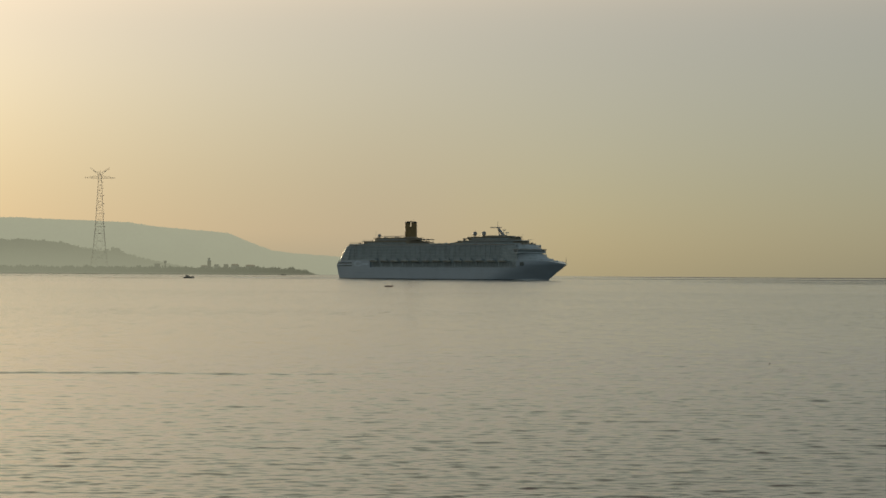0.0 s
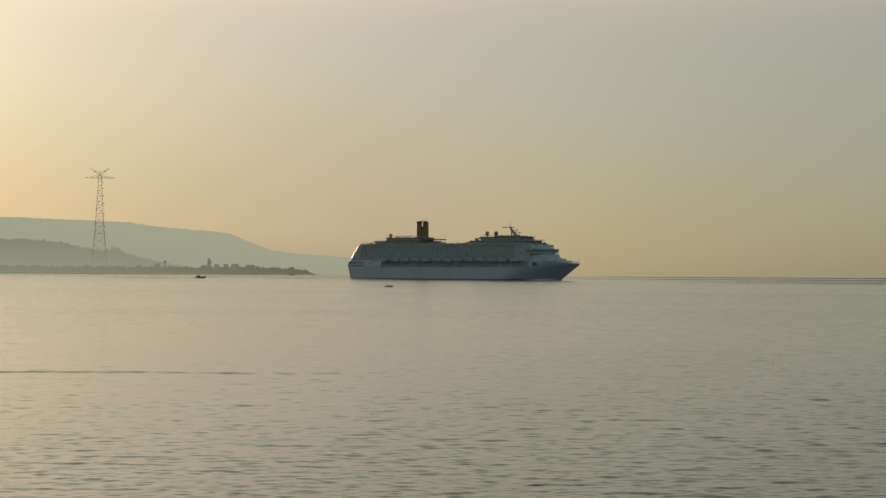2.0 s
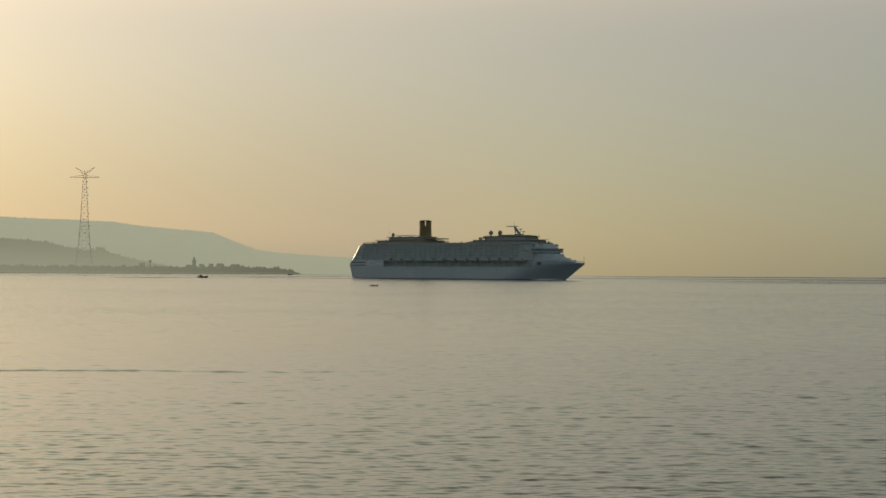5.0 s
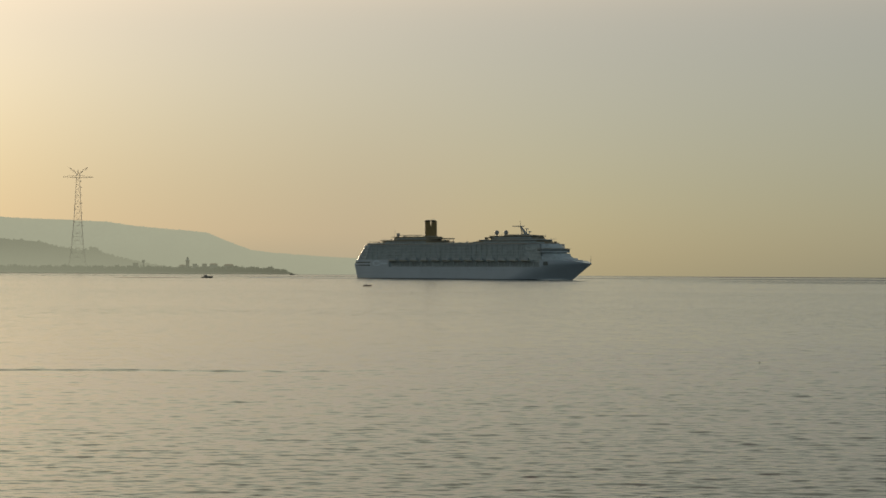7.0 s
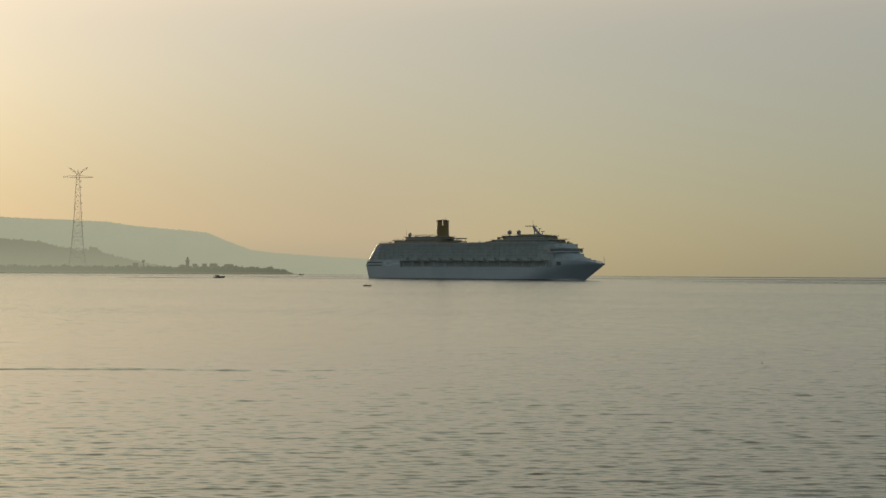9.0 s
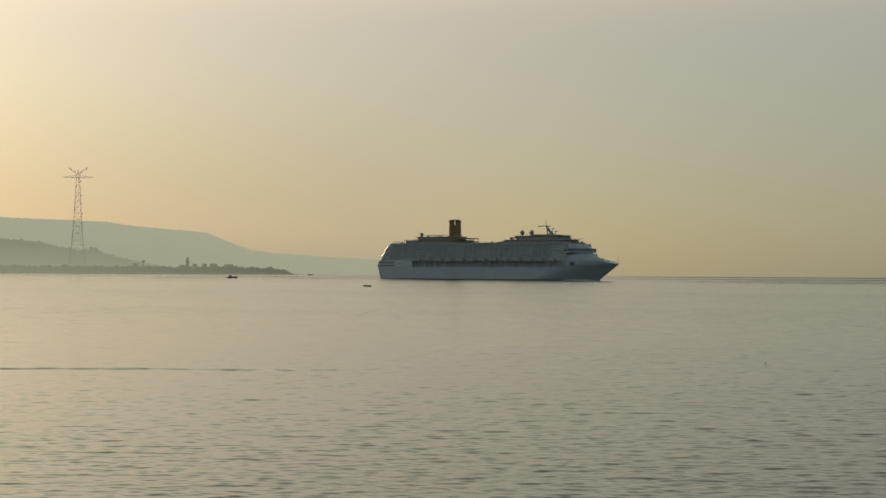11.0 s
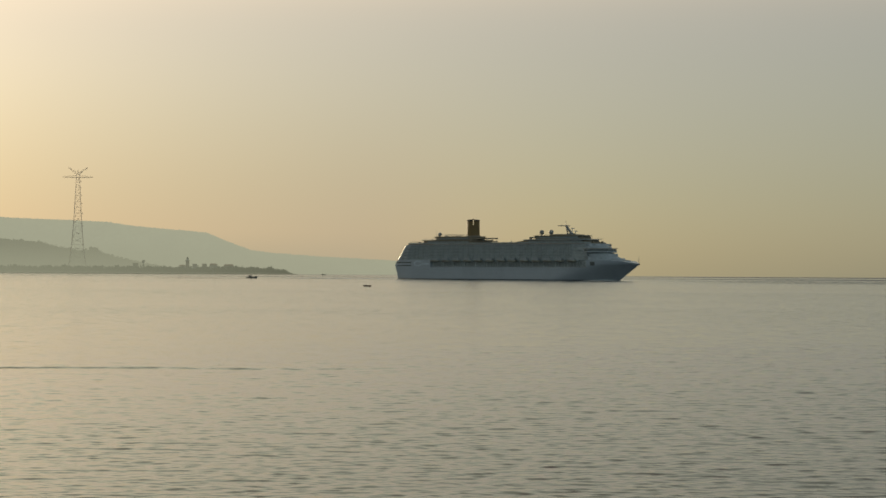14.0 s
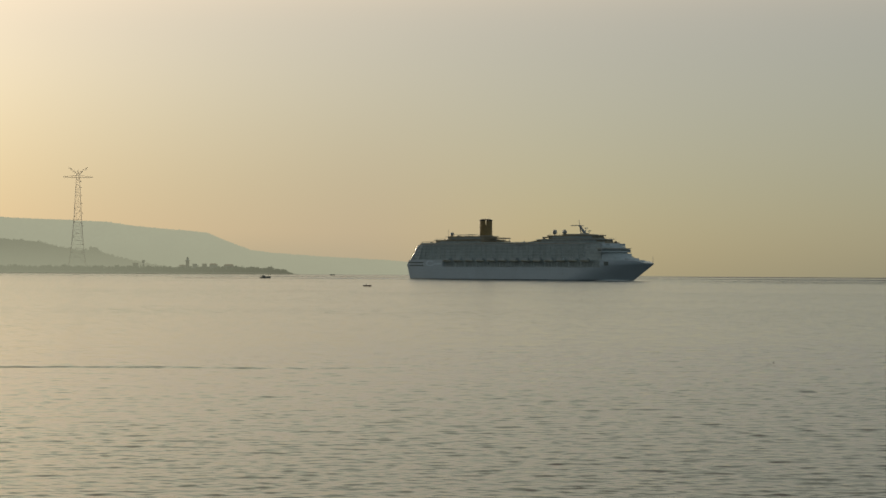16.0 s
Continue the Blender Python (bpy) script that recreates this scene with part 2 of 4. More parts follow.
def ball(bm, c, r, sz=1.0, seg=14):
    bmesh.ops.create_uvsphere(bm, u_segments=seg, v_segments=seg // 2 + 2, radius=r, matrix=Matrix.Translation(c) @ Matrix.Diagonal((1, 1, sz, 1)))
    return bm


def prism(bm, pts, z0, z1, shift=0.0):
    """A slab with the outline pts; its top is shifted along x."""
    lo = [bm.verts.new((x, y, z0)) for x, y in pts]
    hi = [bm.verts.new((x + shift, y, z1)) for x, y in pts]
    bm.faces.new(lo[::-1])
    bm.faces.new(hi)
    n = len(pts)
    for i in range(n):
        bm.faces.new((lo[i], lo[(i + 1) % n], hi[(i + 1) % n], hi[i]))
    return bm


def side_prism(bm, pts, hw):
    """A solid with the side outline pts (x, z), as wide as 2 * hw."""
    lo = [bm.verts.new((x, -hw, z)) for x, z in pts]
    hi = [bm.verts.new((x, hw, z)) for x, z in pts]
    bm.faces.new(lo)
    bm.faces.new(hi[::-1])
    n = len(pts)
    for i in range(n):
        bm.faces.new((lo[i], hi[i], hi[(i + 1) % n], lo[(i + 1) % n]))
    bmesh.ops.recalc_face_normals(bm, faces=bm.faces)
    return bm


def smooth(ob, angle=40):
    ob.data.shade_smooth()
    ob.data.set_sharp_from_angle(angle=radians(angle))
    return ob


def raw_mesh(name, verts, faces, mat):
    me = bpy.data.meshes.new(name)
    me.from_pydata(verts, [], faces)
    me.materials.append(mat)
    return new(name, me)


# ---- sea ----
def build_sea():
    rng = np.random.default_rng(4)
    s_f = np.linspace(-0.30, 0.30, 900)
    s = np.concatenate([[-3, -1.2, -0.7, -0.5, -0.38], s_f, [0.38, 0.5, 0.7, 1.2, 3]])
    drop = np.concatenate([np.arange(545, 455, -0.8), np.arange(455, 70, -0.5), np.arange(70, 8, -1.0)])
    d = np.concatenate([[-500, -100, 0, 25, 38], FOCAL * EYE_Z / drop, [3400, 4200, 5400]])
    D, S = np.meshgrid(d, s, indexing="ij")
    X, Y = S * np.maximum(D, 41), D.copy()
    step = np.maximum(D, 41) ** 2 / (FOCAL * EYE_Z) * 0.5
    calm = np.zeros_like(X)
    for k in range(7):
        a, lam, ph = rng.uniform(0, math.pi), rng.uniform(25, 90), rng.uniform(0, 6.28)
        calm += np.sin((X * math.cos(a) * 0.4 + Y * math.sin(a)) * 6.283 / lam + ph)
    calm = np.clip(0.95 + 0.07 * calm, 0.7, 1.2)
    Z = np.zeros_like(X)
    for lam in np.geomspace(0.33, 9.0, 110):
        a = rng.normal(1.5, 0.4)
        k = 6.283 / lam
        slope = WAVE_SLOPE * float(np.interp(lam, [0.33, 0.8, 1.6, 3.0, 9.0], [1.5, 1.6, 0.75, 0.2, 0.06]))
        keep = np.clip((lam / step - 1.2) / 1.4, 0, 1)
        ph = (X * math.cos(a) + Y * math.sin(a)) * k + rng.uniform(0, 6.28)
        ph += 0.8 * np.sin(X * 0.11 * rng.uniform(0.5, 1.5) + Y * 0.03 + rng.uniform(0, 6))
        Z += keep * slope / k * (np.sin(ph) + 0.22 * np.sin(2 * ph))
    Z *= calm * np.clip(D / 85, 1, 1.5) * np.clip(1 + 0.009 * X, 0.86, 1.15)
    # a long current seam with a choppier side
    seam = Y - (128.5 + 0.03 * X + 1.5 * np.sin(X * 0.07) + 0.7 * np.sin(X * 0.31 + 2))
    lane = np.exp(-(seam / 0.8) ** 2) * np.clip(1 - (X + 15) / 14, 0.0, 1)
    Z += lane * (0.10 + 0.035 * np.sin(X * 0.61 + 1) * np.sin(X * 1.43)) * np.sin(seam * 2.0 + 0.3 * np.sin(X * 0.9))
    Z[(np.abs(S) > 0.305) | (D < 41)] = 0
    nr, nc = X.shape
    me = bpy.data.meshes.new("sea")
    co = np.stack([X, Y, Z], -1).reshape(-1, 3).astype(np.float32)
    i = np.arange((nr - 1) * (nc - 1))
    r, c = i // (nc - 1), i % (nc - 1)
    v = r * nc + c
    quads = np.stack([v, v + 1, v + nc + 1, v + nc], -1).astype(np.int32).ravel()
    me.vertices.add(len(co))
    me.vertices.foreach_set("co", co.ravel())
    me.loops.add(len(quads))
    me.loops.foreach_set("vertex_index", quads)
    me.polygons.add(len(i))
    me.polygons.foreach_set("loop_start", np.arange(0, len(quads), 4, dtype=np.int32))
    me.update(calc_edges=True)
    me.validate()
    me.shade_smooth()
    me.materials.append(SEA)
    return tagged(new("water", me), "calm rippled sea reflecting a hazy golden sky", "sea", kind="structure")


WAVE_SLOPE = 0.0094
sea = build_sea()


# ---- far shore ----
def az(px):
    """The sideways slope of a line of sight from the eye, by its place across the picture in its last position."""
    return (px - 784) / FOCAL


def terrain(name, label, cols, front, ridge, back, profile, rough, mat, seed, nd=15):
    """Land with a ridge line: profile gives (sideways slope, ridge height) pairs."""
    rng = np.random.default_rng(seed)
    s = np.linspace(cols[0], cols[1], cols[2])
    top = np.interp(s, [p[0] for p in profile], [p[1] for p in profile])
    verts, faces = [], []
    n1 = np.convolve(rng.normal(0, 1, len(s) + 8), np.ones(9) / 9, "valid") * 3
    n2 = rng.normal(0, 1, len(s))
    for j in range(nd + 1):
        u = j / nd
        if u <= 0.8:
            q = u / 0.8
            y, h = front + (ridge - front) * q, q ** 0.7
        else:
            q = (u - 0.8) / 0.2
            y, h = ridge + (back - ridge) * q, 1 - 0.5 * q
        w = np.convolve(rng.normal(0, 1, len(s) + 4), np.ones(5) / 5, "valid")
        for i in range(len(s)):
            z = top[i] * h + (0.4 * n1[i] + 0.35 * n2[i] + (w[i] if j not in (0,) else 0)) * rough * min(1, top[i] / 12) * (h > 0)
            verts.append((s[i] * y, y, z if j else -1.0))
    n = len(s)
    for j in range(nd):
        for i in range(n - 1):
            v = j * n + i
            faces.append((v, v + 1, v + n + 1, v + n))
    ob = raw_mesh(name, verts, faces, mat)
    ob.data.shade_smooth()
    return tagged(ob, label, "hill", kind="structure")


FAR_RIDGE = [(az(-500), 132.5), (az(-200), 130.5), (az(0), 129.5), (az(40), 126.5), (az(120), 122.5), (az(190), 118.5), (az(240), 109.5), (az(290), 103.5),
             (az(330), 99.5), (az(366), 94.5), (az(385), 84.5), (az(405), 73.5), (az(445), 54.5), (az(480), 48.5), (az(520), 44.5), (az(600), 38.5),
             (az(680), 33.5), (az(720), 29.5), (az(800), 16), (az(880), 6), (az(940), 0)]
FAR_RIDGE = [(u, h + 1.8 * min(1, h / 40)) for u, h in FAR_RIDGE]
far_hills = terrain("backdrop_hills", "far wooded ridge glowing in a pale haze colour", (az(-500), az(940), 420), 4840, 4930, 4970, FAR_RIDGE, 0.5, FAR_HILL, 1)
NEAR_RIDGE = [(az(-500), 90), (az(-150), 82), (az(0), 76), (az(40), 74), (az(70), 69), (az(100), 60), (az(130), 52), (az(165), 51),
              (az(182), 45), (az(220), 33), (az(260), 22), (az(300), 11), (az(340), 4), (az(400), 1)]
near_hills = terrain("hillside", "scrub-covered hillside glowing in a haze colour behind the headland", (az(-500), az(400), 300), 4630, 4720, 4760, NEAR_RIDGE, 1.6, MID_HILL, 2)
SHORE = [(az(-500), 5), (az(0), 5), (az(200), 5), (az(340), 5), (az(430), 5), (az(480), 4.5), (az(505), 2.6), (az(520), 1.2), (az(528), 0.2)]
headland = terrain("headland", "low sandy headland running out into the strait", (az(-500), az(528), 260), 4440, 4500, 4640, SHORE, 0.5, EARTH, 3, nd=10)


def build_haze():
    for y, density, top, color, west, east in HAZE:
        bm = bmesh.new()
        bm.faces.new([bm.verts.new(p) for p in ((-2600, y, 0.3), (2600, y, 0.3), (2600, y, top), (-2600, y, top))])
        ob = part("backdrop_haze", bm, haze_material("haze_sheet_glow", density, top, color, west, east))
        tagged(ob, "added glowing sheet standing in for haze over the far shore", "haze", kind="structure")


# Added glowing sheets: one before the headland, one behind the ridge toning the sky.
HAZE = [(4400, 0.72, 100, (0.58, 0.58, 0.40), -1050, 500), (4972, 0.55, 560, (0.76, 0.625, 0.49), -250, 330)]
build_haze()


def clump_verts(rng, n):
    """A ragged low-poly bush of n crossing leaf faces."""
    out = []
    for _ in range(n):
        d = rng.normal(0, 1, 3)
        d /= np.linalg.norm(d)
        c = d * rng.uniform(0.45, 1.0)
        u = rng.normal(0, 1, 3)
        u /= np.linalg.norm(u)
        w = np.cross(u, d)
        w /= np.linalg.norm(w) + 1e-6
        r = rng.uniform(0.22, 0.4)
        out.append([c + u * r, c + w * r * 0.7, c - u * r, c - w * r * 0.7])
    return np.array(out)


def build_woods(name, label, spots, seed, mat):
    """Trees too far off to count, of leaf clumps: spots give x, y, z and size."""
    rng = np.random.default_rng(seed)
    kinds = [clump_verts(rng, 34) for _ in range(6)]
    allv = []
    for i, (x, y, z, r, tall) in enumerate(spots):
        allv.append((kinds[i % 6] * np.array([r, r, r * tall]) + np.array([x, y, z + r * tall * 0.75])).reshape(-1, 3))
    v = np.concatenate(allv)
    f = np.arange(len(v)).reshape(-1, 4)
    ob = raw_mesh(name, v.tolist(), f.tolist(), mat)
    return tagged(ob, label, "trees", kind="stuff")


def wood_spots():
    rng = np.random.default_rng(11)
    strip, slope = [], []
    for _ in range(2600):
        s = rng.uniform(az(-200), az(518))
        px = s * FOCAL + 784
        h = np.interp(px, [-200, 200, 235, 300, 350, 430, 480, 500, 518], [12, 12, 12, 12, 12, 12.5, 12, 9, 3]) * rng.uniform(0.5, 1.05) * (1 + 0.18 * math.sin(px * 0.16) * math.sin(px * 0.37 + 1))
        y = rng.uniform(4485, 4560)
        strip.append((s * y, y, np.interp(px, [430, 518], [3.5, 0.8]), h * 0.62, rng.uniform(0.7, 1.1)))
    for _ in range(1500):
        s = rng.uniform(az(-200), az(330))
        q = rng.uniform(0.3, 1.0) ** 0.5
        y = 4630 + 90 * q
        top = np.interp(s, [p[0] for p in NEAR_RIDGE], [p[1] for p in NEAR_RIDGE])
        slope.append((s * y, y, top * q ** 0.7 - 3, rng.uniform(2.5, 5), rng.uniform(0.7, 1.0)))
    for k in range(26):
        s = az(rng.normal(166, 6))
        slope.append((s * 4715, 4715, np.interp(s, [p[0] for p in NEAR_RIDGE], [p[1] for p in NEAR_RIDGE]) + rng.uniform(-3, 3), 4.5, 0.9))
    ridge = []
    for _ in range(700):
        s = rng.uniform(az(-200), az(780))
        top = np.interp(s, [p[0] for p in FAR_RIDGE], [p[1] for p in FAR_RIDGE])
        y = rng.uniform(4905, 4932)
        ridge.append((s * y, y, top - 2.5 - rng.uniform(0, 2), rng.uniform(1.5, 3.2), 0.8))
    return strip, slope, ridge


strip, slope, ridge = wood_spots()
build_woods("shore_woods", "dark low belt of trees along the headland", strip, 21, LEAF)
# These two woods share the hills' glowing haze materials.
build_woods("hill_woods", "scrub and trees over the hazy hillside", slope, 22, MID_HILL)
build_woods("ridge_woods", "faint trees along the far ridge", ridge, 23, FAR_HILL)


def build_pylon():
    """The tall lattice tower: half width by height."""
    py = new("lattice_tower")
    tagged(py, "tall steel lattice power pylon standing on the headland", "pylon")
    y0 = 4600
    py.matrix_world = pose(az(137) * y0, y0, 3, 0, 0, 8)
    hs = [0, 22, 42, 60, 77, 93, 108, 122, 136, 149, 162, 174, 186, 197, 207, 216]

    def hw(z):
        return float(np.interp(z, [0, 20, 60, 110, 207, 216], [21.5, 17.5, 12.6, 8.6, 3.4, 3.2]))
    for sx in (-1, 1):
        for sy in (-1, 1):
            bm = bmesh.new()
            for a, b in zip(hs, hs[1:]):
                bar(bm, (sx * hw(a), sy * hw(a), a), (sx * hw(b), sy * hw(b), b), 0.7, 0.6, 6)
            part("leg", bm, STEEL, py)
            bm = bmesh.new()
            box(bm, sx * 21.5 - 3, sx * 21.5 + 3, sy * 21.5 - 3, sy * 21.5 + 3, -4, 1, 0.3)
            part("footing", bm, PLASTER, py, "concrete footing")
    for a, b in zip(hs, hs[1:]):
        bm = bmesh.new()
        m = (a + b) / 2
        for q in range(4):
            r = Matrix.Rotation(q * math.pi / 2, 3, "Z")
            A, B = hw(a), hw(b)
            M = hw(m)
            for p1, p2 in (((-A, -A, a), (B, -B, b)), ((A, -A, a), (-B, -B, b)), ((-B, -B, b), (B, -B, b)), ((-M, -M, m), (M, -M, m))):
                bar(bm, r @ Vector(p1), r @ Vector(p2), 0.24)
        part("bracing", bm, STEEL, py)
    bm = bmesh.new()
    for s in (-1, 1):
        for y in (-3.0, 3.0):
            bar(bm, (0, y, 207), (s * 33, y * 0.15, 207.5), 0.8, 0.6)
            bar(bm, (s * 3, y, 212), (s * 33, y * 0.15, 208.4), 0.5, 0.45)
            for k in range(1, 6):
                x = s * k * 5.5
                bar(bm, (x, y * (1 - k * 0.15), 207), (x, y * (1 - k * 0.15), 211.6 - k * 0.6), 0.3)
    part("crossarm", bm, STEEL, py)
    for s in (-1, 1):
        bm = bmesh.new()
        for y in (-2.2, 2.2):
            bar(bm, (s * 2.5, y, 214), (s * 21, y * 0.2, 229.5), 0.75, 0.55)
            bar(bm, (s * 2.5, y, 218.5), (s * 21, y * 0.2, 229.9), 0.6, 0.5)
            for k in range(1, 5):
                bar(bm, (s * (2.5 + 3.7 * k), y * 0.7, 214 + 3.1 * k), (s * (1.0 + 3.7 * k), y * 0.7, 218 + 2.3 * k), 0.3)
        part("horn", bm, STEEL, py)
    for z in (100, 128, 150, 168, 184, 198):
        bm = bmesh.new()
        box(bm, hw(z), hw(z) + 3.2, -2, 2, z, z + 1.4, 0.1)
        bar(bm, (hw(z) + 3, -2, z + 2.8), (hw(z) + 3, 2, z + 2.8), 0.3)
        part("platform", bm, STEEL, py)
    bm = bmesh.new()
    bar(bm, (0, 0, 214), (0, 0, 224), 2.2, 1.2, 6)
    part("peak", bm, STEEL, py)


build_pylon()


def build_lighthouse():
    lh = new("lighthouse")
    tagged(lh, "slim masonry lighthouse above the trees of the headland", "lighthouse")
    lh.matrix_world = pose(az(332) * 4520, 4520, 3)
    bm = bmesh.new()
    bar(bm, (0, 0, -1), (0, 0, 25), 9.5, 7.5, 8)
    part("tower", bm, PLASTER2, lh)
    bm = bmesh.new()
    bar(bm, (0, 0, 25), (0, 0, 26.2), 10, 10.4, 12)
    part("gallery", bm, PLASTER, lh)
    bm = bmesh.new()
    bar(bm, (0, 0, 26.2), (0, 0, 30), 5, 5, 10)
    part("lantern", bm, GLASS, lh)
    bm = bmesh.new()
    bar(bm, (0, 0, 30), (0, 0, 33.4), 6, 0.6, 10)
    part("roof", bm, SOOT, lh)
    for z in (6, 13, 20):
        bm = bmesh.new()
        w = 9.5 - z * 0.08
        box(bm, -0.5, 0.5, -w / 2 - 0.1, -w / 2 + 0.8, z, z + 1.8)
        part("window", bm, GLASS, lh)


def build_house(px, y, w, d, h, mat, label, pitched):
    ho = new("house")
    tagged(ho, label, "house", group="headland houses")
    ho.matrix_world = pose(az(px) * y, y, 3.5)
    bm = bmesh.new()
    box(bm, -w / 2, w / 2, -d / 2, d / 2, -2, h, 0.08)
    part("wall", bm, mat, ho)
    bm = bmesh.new()
    if pitched:
        vs = [bm.verts.new(p) for p in ((-w / 2 - .5, -d / 2 - .5, h), (w / 2 + .5, -d / 2 - .5, h), (w / 2 + .5, d / 2 + .5, h), (-w / 2 - .5, d / 2 + .5, h), (-w / 2 + 2, 0, h + 2.6), (w / 2 - 2, 0, h + 2.6))]
        for f in ((0, 1, 5, 4), (2, 3, 4, 5), (1, 2, 5), (3, 0, 4), (3, 2, 1, 0)):
            bm.faces.new([vs[i] for i in f])
        part("roof", bm, TILE, ho, "clay-tiled hip roof")
    else:
        for x0, x1, y0, y1 in ((-w / 2, w / 2, -d / 2, -d / 2 + .4), (-w / 2, w / 2, d / 2 - .4, d / 2), (-w / 2, -w / 2 + .4, -d / 2 + .4, d / 2 - .4), (w / 2 - .4, w / 2, -d / 2 + .4, d / 2 - .4)):
            box(bm, x0, x1, y0, y1, h + 0.01, h + 1)
        part("roof", bm, mat, ho, "flat roof with a parapet")
    n = max(2, int(w / 4))
    for fl in range(max(1, int(h / 3.6))):
        for k in range(n):
            x = -w / 2 + (k + 0.5) * w / n
            bm = bmesh.new()
            box(bm, x - 0.55, x + 0.55, -d / 2 - 0.06, -d / 2 + 0.3, fl * 3.4 + 1, fl * 3.4 + 2.5)
            part("window", bm, GLASS, ho)


build_lighthouse()
for row in ((240, 4530, 11, 10, 18, PLASTER2, "tall plain plastered house among trees", False), (345, 4500, 9, 9, 17, PLASTER, "plastered house with a flat roof near the lighthouse", False),
            (362, 4500, 9, 10, 17.5, PLASTER2, "ochre plastered house with a flat roof", False), (378, 4500, 16, 10, 16.5, PLASTER, "wide two-storey house with a hipped tile roof", True),
            (405, 4500, 20, 11, 15, PLASTER2, "long ochre house with a hipped tile roof", True), (323, 4500, 13, 9, 13.5, PLASTER, "low keeper's house beside the lighthouse", True)):
    build_house(*row)


def build_water_tower():
    wt = new("water_tower")
    tagged(wt, "slim concrete water tower with a wide bowl", "water tower")
    wt.matrix_world = pose(az(254) * 4525, 4525, 3.5)
    bm = bmesh.new()
    bar(bm, (0, 0, -1), (0, 0, 20), 3.2, 2.6, 10)
    part("shaft", bm, PLASTER, wt)
    bm = bmesh.new()
    bar(bm, (0, 0, 19), (0, 0, 22.5), 2.8, 7, 12)
    bar(bm, (0, 0, 22.5), (0, 0, 25.5), 7, 6, 12)
    part("bowl", bm, PLASTER, wt)


build_water_tower()


def build_tree(h, seed):
    rng = np.random.default_rng(seed)
    tr = new("tree")
    bm = bmesh.new()
    bar(bm, (0, 0, -1), (0.2, 0, h * 0.45), 0.7, 0.45, 7)
    for k in range(6):
        a = k * 1.05
        bar(bm, (0.2, 0, h * (0.28 + 0.03 * k)), (math.cos(a) * h * 0.26, math.sin(a) * h * 0.26, h * (0.55 + 0.05 * (k % 3))), 0.3, 0.12, 5)
    part("trunk", bm, BARK, tr)
    bm = bmesh.new()
    for k in range(9):
        a, r = rng.uniform(0, 6.28), rng.uniform(0.05, 0.27) * h
        c = np.array([math.cos(a) * r, math.sin(a) * r, h * rng.uniform(0.5, 0.85)])
        for q in clump_verts(rng, 26) * h * 0.2 + c:
            bm.faces.new([bm.verts.new(p) for p in q])
    part("crown", bm, LEAF, tr)
    return tagged(tr, "rounded dark-leaved tree on the headland", "tree", group="headland trees")


def plant_trees():
    rng = np.random.default_rng(5)
    protos = [build_tree(9, 1), build_tree(7.5, 2), build_tree(10.5, 3)]
    spots = [232, 246, 283, 300, 312, 338, 353, 369, 388, 396, 418, 428, 436, 443, 450, 457, 463, 470, 476, 483, 415, 423, 236, 243, 262, 271, 327, 341, 349, 357, 366, 383, 392, 411, 433, 466]
    for i, px in enumerate(spots):
        y = 4480 + rng.uniform(0, 25)
        m = pose(az(px) * y, y, 3.0 if px < 450 else 2.2, 0, 0, rng.uniform(0, 360))
        if i < 3:
            protos[i].matrix_world = m
        else:
            copy_thing(protos[i % 3], m)


plant_trees()


# ---- cruise ship: x forward, y to port, z up from the waterline ----
def stem_x(z):
    return 113.9 + 22.1 * max(-0.12, z / 14.2) if z < 14.2 else 136.0 + (z - 14.2) * 0.8


def breadth(x, z):
    """Half breadth of the hull."""
    q = min(1, max(0, z / 14))
    x0, p = 50 + 27 * q, 1.8 + 0.95 * q
    xs = stem_x(z)
    u = min(1, max(0, (x - x0) / (xs - x0)))
    b = 17.7 * (1 - u ** p)
    a = min(1, max(0, (-x - 104) / 32))
    return max(0.02, b * (1 - (0.17 - 0.08 * q) * a * a))


def stern_x(z):
    return -133.6 - 3.2 * min(1, max(0, z / 13)) if z < 13 else -136.8 + (z - 13) * 0.76


def loft(bm, zs_of, x0, x1, nx, nz, fore=True):
    """A shell between two heights along the hull, with decks on both ends."""
    rows = []
    for j in range(nz + 1):
        row = []
        for i in range(nx + 1):
            t = i / nx
            zl, zh = zs_of(x0 + (x1 - x0) * t)
            z = zl + (zh - zl) * j / nz
            a = stern_x(z) if x0 < -130 else x0
            b = stem_x(z) - 0.02 if fore else x1
            x = a + (b - a) * t
            row.append((x, breadth(x, z), z))
        rows.append(row)
    grid = {}
    for s in (-1, 1):
        grid[s] = [[bm.verts.new((x, s * y, z)) for x, y, z in row] for row in rows]
        for j in range(nz):
            for i in range(nx):
                q = (grid[s][j][i], grid[s][j][i + 1], grid[s][j + 1][i + 1], grid[s][j + 1][i])
                bm.faces.new(q if s < 0 else q[::-1])
    for j, flip in ((0, False), (nz, True)):
        for i in range(nx):
            q = (grid[1][j][i], grid[1][j][i + 1], grid[-1][j][i + 1], grid[-1][j][i])
            bm.faces.new(q[::-1] if not flip else q[::-1])
    for i in (0, nx):
        for j in range(nz):
            q = (grid[1][j][i], grid[-1][j][i], grid[-1][j + 1][i], grid[1][j + 1][i])
            bm.faces.new(q)
    bmesh.ops.recalc_face_normals(bm, faces=bm.faces)
    return bm


